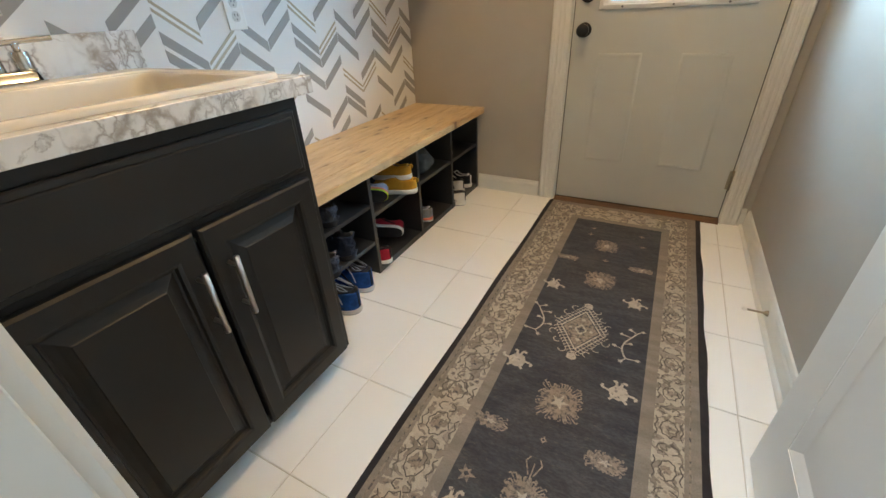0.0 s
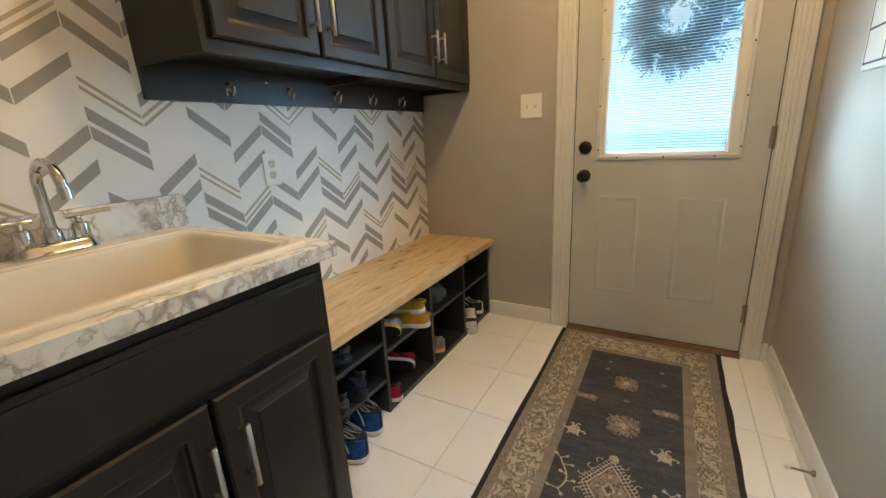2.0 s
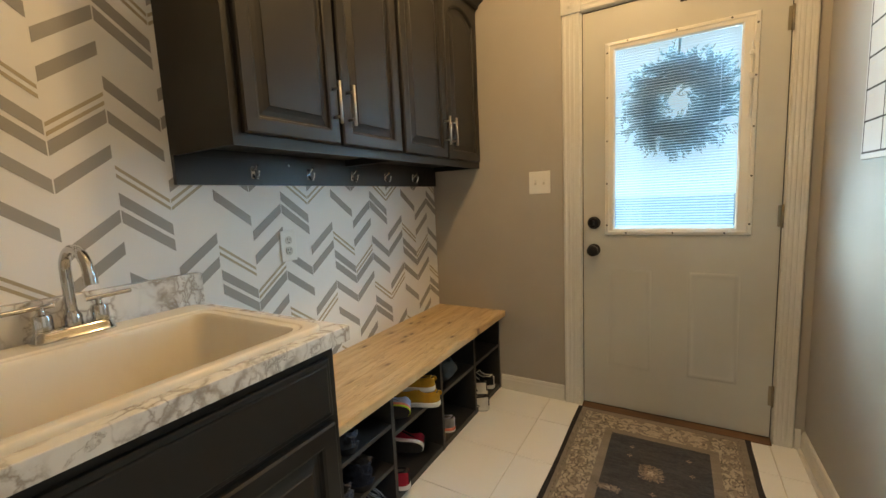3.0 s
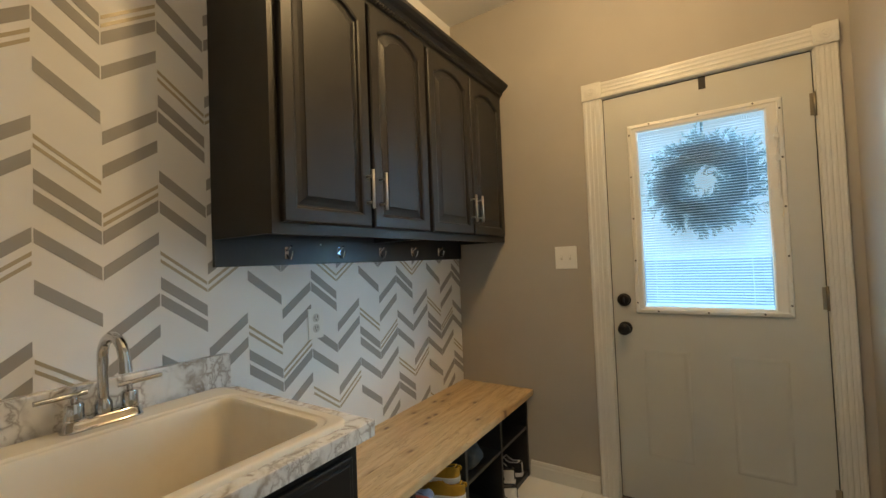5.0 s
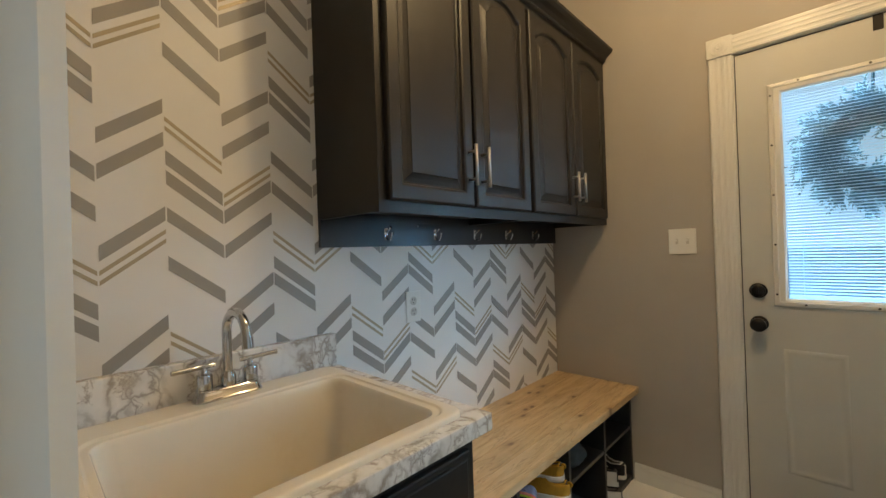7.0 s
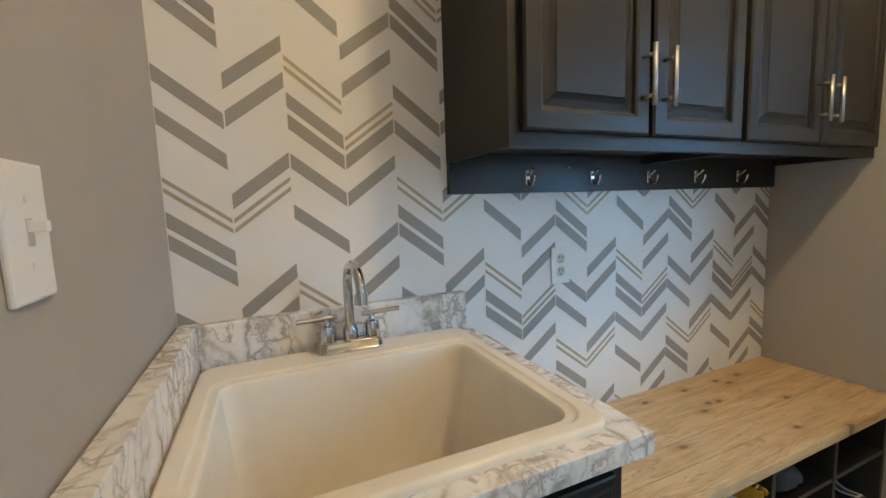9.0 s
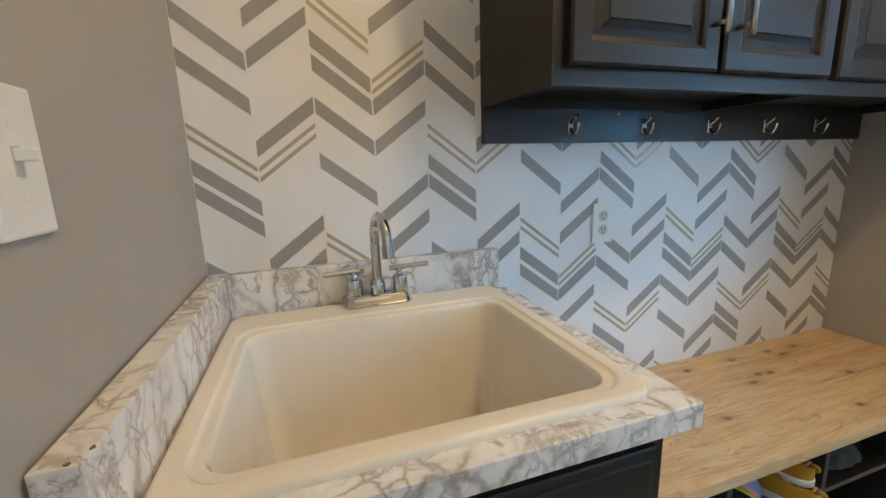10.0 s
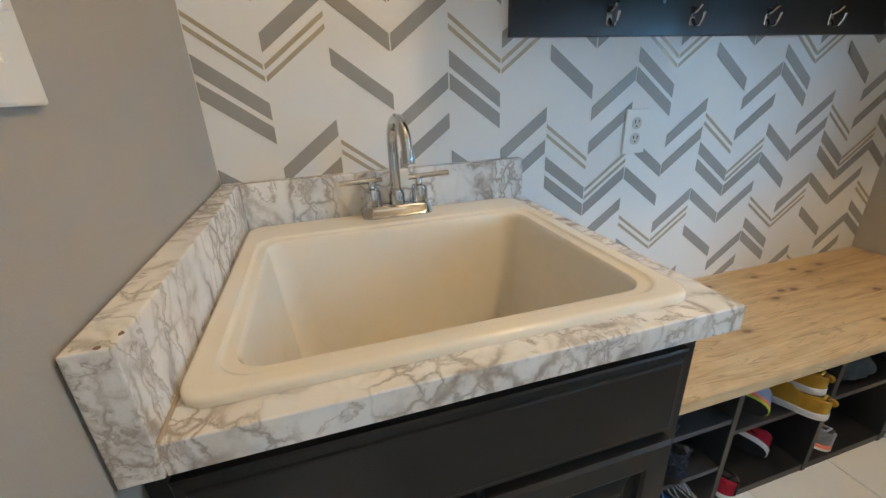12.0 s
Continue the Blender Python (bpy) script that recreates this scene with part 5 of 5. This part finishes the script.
# ---- shoes ----
LAST = ((0.0, 0.05), (0.012, 0.28), (0.04, 0.48), (0.09, 0.62), (0.16, 0.70), (0.26, 0.73), (0.36, 0.73), (0.42, 0.75), (0.48, 0.79), (0.56, 0.87), (0.66, 0.97), (0.76, 1.0), (0.85, 0.92), (0.92, 0.74), (0.965, 0.50), (0.99, 0.27), (1.0, 0.05))
RIDGE = ((0.0, 0.74), (0.06, 0.82), (0.14, 0.74), (0.26, 0.66), (0.36, 0.76), (0.43, 0.98), (0.50, 0.92), (0.60, 0.76), (0.72, 0.60), (0.85, 0.50), (0.95, 0.40), (1.0, 0.30))


def lerp_table(table, t):
    for (a, u), (b, v) in zip(table, table[1:]):
        if t <= b:
            return u + (v - u) * (t - a) / (b - a)
    return table[-1][1]


def shoe(name, m, label, upper, sole, accent=None, laces=None, length=0.24, width=0.085, height=0.085, outsole=None, rim=None, fluff=0.0, tab=None, group="shoes in the bench cubbies"):
    """A low shoe, toe towards +x at the pose m, heel at the origin: layered sole, open collar, lining, tongue and trim."""
    root = new(name)
    root.empty_display_size = 0.05
    tagged(root, label, "shoe", group)
    L, W, H = length, width, height
    SOLE = 0.024

    def bend(t):
        return 0.007 * math.sin(t * 3.1)

    def spring(t):
        return 0.010 * max(0.0, (t - 0.78) / 0.22) ** 2

    def layer(z0, z1, grow):
        """A slab of the sole between two heights."""
        bm = bmesh.new()
        rings = []
        for t, w in LAST:
            hw, o, e = 0.5 * W * w + grow, bend(t), min(0.004, (z1 - z0) * 0.4)
            x = t * L + grow * (2 * t - 1)
            lift = spring(t)
            rings.append([Vector((x, o + q * hw - (e if k else 0) * (1 if q > 0 else -1) * min(1.0, w * 2), z + lift)) for q, z, k in ((-1, z0, 1), (-1, z0 + e, 0), (-1, z1 - e, 0), (-1, z1, 1), (1, z1, 1), (1, z1 - e, 0), (1, z0 + e, 0), (1, z0, 1))])
        return add_rings(bm, rings)
    part("outsole", layer(0.0, 0.005, -0.001), outsole or sole, root)
    part("sole", layer(0.0045, SOLE if not rim else 0.011, 0.002), sole, root)
    if rim:
        part("midsole", layer(0.0105, SOLE + 0.003, 0.0015), rim, root)
    # upper: an outer wall that folds over the collar into the lining, closed over the toes
    bm = bmesh.new()
    rings, opens = [], []
    for t, w in LAST:
        hw, o, h = 0.5 * W * w, bend(t), SOLE + (H - SOLE) * lerp_table(RIDGE, t)
        op = 1.0 if t < 0.40 else max(0.0, 1.0 - (t - 0.40) / 0.07)
        if t < 0.03:
            op = 0.0
        wc = hw * (0.66 if t > 0.10 else 0.80)
        base = SOLE - 0.008 + spring(t)
        pts = []
        for k, out in ((0.0, 0.96), (0.22, 1.0), (0.48, 0.97), (0.74, 0.86), (0.92, 0.74)):
            pts.append((hw * out if t > 0.10 else hw * (0.96 + 0.03 * math.sin(3 * k)), base + (h - base) * k))
        crest = h + 0.006 * (1 - abs(2 * t - 1.2))
        for a, b in (((wc, h), (wc, h)), ((wc - 0.005, h - 0.003), (wc * 0.80, h + 0.5 * (crest - h))), ((wc - 0.007, SOLE + 0.45 * (h - SOLE)), (wc * 0.5, crest)), ((wc * 0.5, SOLE + 0.01), (wc * 0.25, crest))):
            pts.append((a[0] * op + b[0] * (1 - op), a[1] * op + b[1] * (1 - op)))
        side = [Vector((t * L, o + y, z)) for y, z in pts]
        other = [Vector((t * L, o - y, z)) for y, z in reversed(pts)]
        rings.append(side + other)
        opens.append(op)
    add_rings(bm, rings)
    n = len(rings[0])
    bm.faces.ensure_lookup_table()
    for r in range(len(rings) - 1):
        for k in range(6, 12):
            if opens[r] > 0.5 and opens[r + 1] > 0.3 or opens[r + 1] > 0.5:
                bm.faces[r * n + k - 0].material_index = 1
    if fluff:
        bmesh.ops.subdivide_edges(bm, edges=bm.edges[:], cuts=3, use_grid_fill=True)
        for v in bm.verts:
            k = fluff * (0.8 * noise.noise(v.co * 38) + 0.7 * noise.noise(v.co * 95 + Vector((3, 1, 7))) + 0.5 * noise.noise(v.co * 210))
            v.co += Vector((k, k * 1.2, abs(k) * 0.8))
    body = part("upper", bm, [upper, LINING], root, "", True)

    def wall(t, k, sgn, proud=0.001):
        """A place on the outer wall, k of the way up."""
        hw, h = 0.5 * W * lerp_table(LAST, t), SOLE + (H - SOLE) * lerp_table(RIDGE, t)
        out = 1.0 if k < 0.5 else 1.0 - 0.34 * ((k - 0.5) / 0.5)
        return Vector((t * L, bend(t) + sgn * (hw * out + proud), SOLE + (h - SOLE) * k))
    if not fluff:
        bm = bmesh.new()
        rim_pts = [wall(t, 1.0, 1, -0.003) for t in (0.08, 0.16, 0.26, 0.36, 0.42)] + [wall(t, 1.0, -1, -0.003) for t in (0.42, 0.36, 0.26, 0.16, 0.08)]
        rim_pts.append(rim_pts[0])
        add_tube(bm, rim_pts, 0.0035, 8)
        part("collar", bm, accent or upper, root)
    if accent and not fluff:
        bm = bmesh.new()
        hz = SOLE + (H - SOLE)
        add_rings(bm, [[Vector((x, bend(0.02) + q, z)) for x, q in ((-0.0015, -0.004), (0.005, -0.006), (0.005, 0.006), (-0.0015, 0.004))] for z in (SOLE + 0.004, hz * 0.60, hz * 0.82)], True)
        part("heel_tab", bm, accent, root)
        for sgn in (-1, 1):
            bm = bmesh.new()
            add_tube(bm, [wall(0.16, 0.15, sgn), wall(0.28, 0.42, sgn), wall(0.40, 0.66, sgn), wall(0.47, 0.78, sgn)], [0.002, 0.004, 0.004, 0.0025], 6)
            part("side_trim", bm, accent, root)
    if tab:
        bm = bmesh.new()
        add_tube(bm, arc((0.001, bend(0.0), H * 0.78), 0.0075, -80, 160, 8, (-1, 0, 0), (0, 0, 1)), 0.0042, 8)
        part("pull_tab", bm, tab, root)
    if laces:
        bm = bmesh.new()
        for k in range(6):
            t = 0.45 + 0.042 * k
            z = SOLE + (H - SOLE) * lerp_table(RIDGE, t) + 0.009
            s = 1 if k % 2 else -1
            add_tube(bm, [(L * (t - 0.012 * s), -W * 0.22, z - 0.006), (L * t, 0.004, z), (L * (t + 0.012 * s), W * 0.24, z - 0.006)], 0.0026, 6)
        z = H * 0.95
        for s in (-1, 1):
            add_tube(bm, [(L * 0.47, 0.004, z), (L * 0.36, s * 0.018, z + 0.010), (L * 0.20, s * 0.026, z - 0.012), (L * 0.10, s * 0.016, z - 0.018), (L * 0.22, s * 0.006, z - 0.014), (L * 0.46, s * 0.004, z - 0.001)], 0.0026, 6)
            add_tube(bm, [(L * 0.47, 0.004, z), (L * 0.34, s * 0.030, z + 0.004), (L * 0.20, s * 0.044, z - 0.026), (L * 0.14, s * 0.050, z - 0.055)], 0.0024, 6)
        part("laces", bm, laces, root)
    root.matrix_basis = m
    return root


BLUE, GREYK, BLACKK, REDK, WHITEK = cloth("blue_mesh", (0.022, 0.10, 0.36), 500, 0.6), cloth("grey_knit", (0.24, 0.25, 0.27)), cloth("black_knit", (0.022, 0.022, 0.026)), cloth("red_knit", (0.42, 0.02, 0.045)), cloth("white_leather", (0.70, 0.69, 0.67), 300, 0.1)
PLUSH = cloth("faded_plush", (0.10, 0.115, 0.155), 160, 0.85)
MUST, NAVYK, LIME = cloth("mustard_canvas", (0.52, 0.29, 0.035), 700), cloth("navy_plush", (0.020, 0.026, 0.045), 160), cloth("lime_rubber", (0.62, 0.78, 0.06))
MID, CORALS, LAV, SLATE = cloth("white_foam_sole", (0.72, 0.71, 0.69), 200, 0.12), cloth("coral_sole", (0.80, 0.24, 0.16), 200), cloth("lavender_mesh", (0.34, 0.36, 0.48)), cloth("slate_felt", (0.075, 0.09, 0.10), 180)
LINING = cloth("grey_lining", (0.13, 0.12, 0.115), 400)
LACE = cloth("pale_grey_lace", (0.42, 0.45, 0.50), 400, 0.2)
S1, S0 = 0.2845, 0.0285        # shelf and floor of the cubbies
# cubby beside the vanity
shoe("running_shoe", pose(0.500, 0.890, 0.0005, 0, 0, 186), "blue mesh running shoe with pale laces and white sole", BLUE, MID, NAVYK, LACE, 0.29, 0.112, 0.120, outsole=GREYK)
shoe("running_shoe", pose(0.462, 1.022, 0.0005, 0, 0, 180), "blue mesh running shoe with pale laces and white sole", BLUE, MID, NAVYK, LACE, 0.29, 0.108, 0.120, outsole=GREYK)
shoe("slipper", pose(0.450, 0.865, 0.1645, 0, 0, 184), "fluffy faded navy plush slipper with dark sole", PLUSH, BLACKK, None, None, 0.26, 0.105, 0.105, fluff=0.012)
shoe("slipper", pose(0.425, 0.985, 0.1645, 0, 0, 176), "fluffy faded navy plush slipper with dark sole", NAVYK, BLACKK, None, None, 0.26, 0.105, 0.125, fluff=0.011)
shoe("boot", pose(0.425, 0.815, 0.3315, 0, 0, 182), "dark plush house boot on the upper shelf", NAVYK, BLACKK, None, None, 0.25, 0.10, 0.105, fluff=0.010)
shoe("boot", pose(0.415, 0.935, 0.3315, 0, 0, 178), "dark plush house boot on the upper shelf", PLUSH, BLACKK, None, None, 0.25, 0.095, 0.095, fluff=0.011)
# second cubby
shoe("trainer", pose(0.432, 1.240, S1 + 0.043, 80, 0, 212), "lavender trainer lying on its side, black sole showing", LAV, LIME, LAV, None, 0.23, 0.085, 0.088, outsole=BLACKK, rim=CORALS)
shoe("slip_on_shoe", pose(0.470, 1.412, S1, 0, 0, 196), "mustard canvas slip-on shoe with white sole", MUST, MID, None, None, 0.210, 0.076, 0.076, tab=MUST)
shoe("slip_on_shoe", pose(0.445, 1.415, S1 + 0.062, 0, 0, 193), "mustard canvas slip-on shoe stacked on its pair", MUST, MID, None, None, 0.205, 0.074, 0.072, tab=MUST)
shoe("trainer", pose(0.29, 1.345, S1, 0, 0, 179), "dark navy trainer pushed to the back", NAVYK, BLACKK, None, GREYK, 0.24, 0.075, 0.13)
shoe("trainer", pose(0.442, 1.195, S0, 0, 0, 186), "red and black trainer with white sole", REDK, MID, BLACKK, None, 0.23, 0.080, 0.092, outsole=BLACKK)
shoe("trainer", pose(0.385, 1.385, S0 + 0.043, 80, 0, 206), "red trainer lying on its side, black sole showing", REDK, MID, BLACKK, None, 0.23, 0.085, 0.09, outsole=BLACKK)
# third cubby
shoe("trainer", pose(0.412, 1.630, S0, 0, 0, 186), "grey knit trainer with coral sole line", GREYK, MID, LAV, None, 0.22, 0.080, 0.088, rim=CORALS)
# fourth cubby
shoe("sneaker", pose(0.462, 1.935, S0 - 0.028, 0, 0, 186), "white leather sneaker with black heel detail", WHITEK, MID, BLACKK, None, 0.26, 0.090, 0.095, outsole=GREYK)
shoe("sneaker", pose(0.405, 2.037, S0, 0, 0, 178), "white and black sneaker beside its pair", WHITEK, MID, BLACKK, BLACKK, 0.26, 0.088, 0.095)
shoe("trainer", pose(0.41, 2.132, S0, 0, 0, 174), "black trainer with white sole edge", BLACKK, MID, WHITEK, None, 0.25, 0.085, 0.09)
shoe("sneaker", pose(0.39, 1.925, S1, 0, 0, 180), "white sneaker on the upper shelf", WHITEK, MID, None, None, 0.24, 0.075, 0.075)


def crumple(name, c, size, mat, label, category, seed):
    """A soft heap of cloth."""
    bm = bmesh.new()
    bmesh.ops.create_icosphere(bm, subdivisions=4, radius=1.0)
    for v in bm.verts:
        k = 1 + 0.22 * noise.noise(v.co * 1.7 + Vector((seed, 0, 0))) + 0.10 * noise.noise(v.co * 4.5 + Vector((0, seed, 0)))
        v.co = Vector((v.co.x * size[0] * k, v.co.y * size[1] * k, max(-0.92, v.co.z * k) * size[2]))
    lo = min(v.co.z for v in bm.verts)
    for v in bm.verts:
        v.co += Vector((c[0], c[1], c[2] - lo))
    return tagged(part(name, bm, mat, None, "", True), label, category)


crumple("knit_cap", (0.33, 1.635, S1 + 0.0003), (0.085, 0.075, 0.065), SLATE, "slate grey felt cap on the shelf", "cap", 4.0)
# ---- floor tiles ----
TS, TX, TY, GAP = 0.333, 0.728, 0.630, 0.0034
tile_me = {}
ix0, iy0 = math.floor((0 - TX) / TS), math.floor((-T - TY) / TS)
for i in range(ix0, ix0 + 8):
    for j in range(iy0, iy0 + 10):
        x0, x1 = max(TX + i * TS + GAP / 2, 0.0), min(TX + (i + 1) * TS - GAP / 2, RX)
        y0, y1 = max(TY + j * TS + GAP / 2, -T), min(TY + (j + 1) * TS - GAP / 2, RY)
        if x1 - x0 < 0.004 or y1 - y0 < 0.004:
            continue
        key = (round(x1 - x0, 3), round(y1 - y0, 3))
        if key not in tile_me:
            tile_me[key] = mesh_of(box(0, 0, -0.008, x1 - x0, y1 - y0, 0.0, 0.0012), "tile", TILE)
        ob = new("tile", tile_me[key])
        ob.parent = floor
        ob.location = (x0, y0, 0.0)
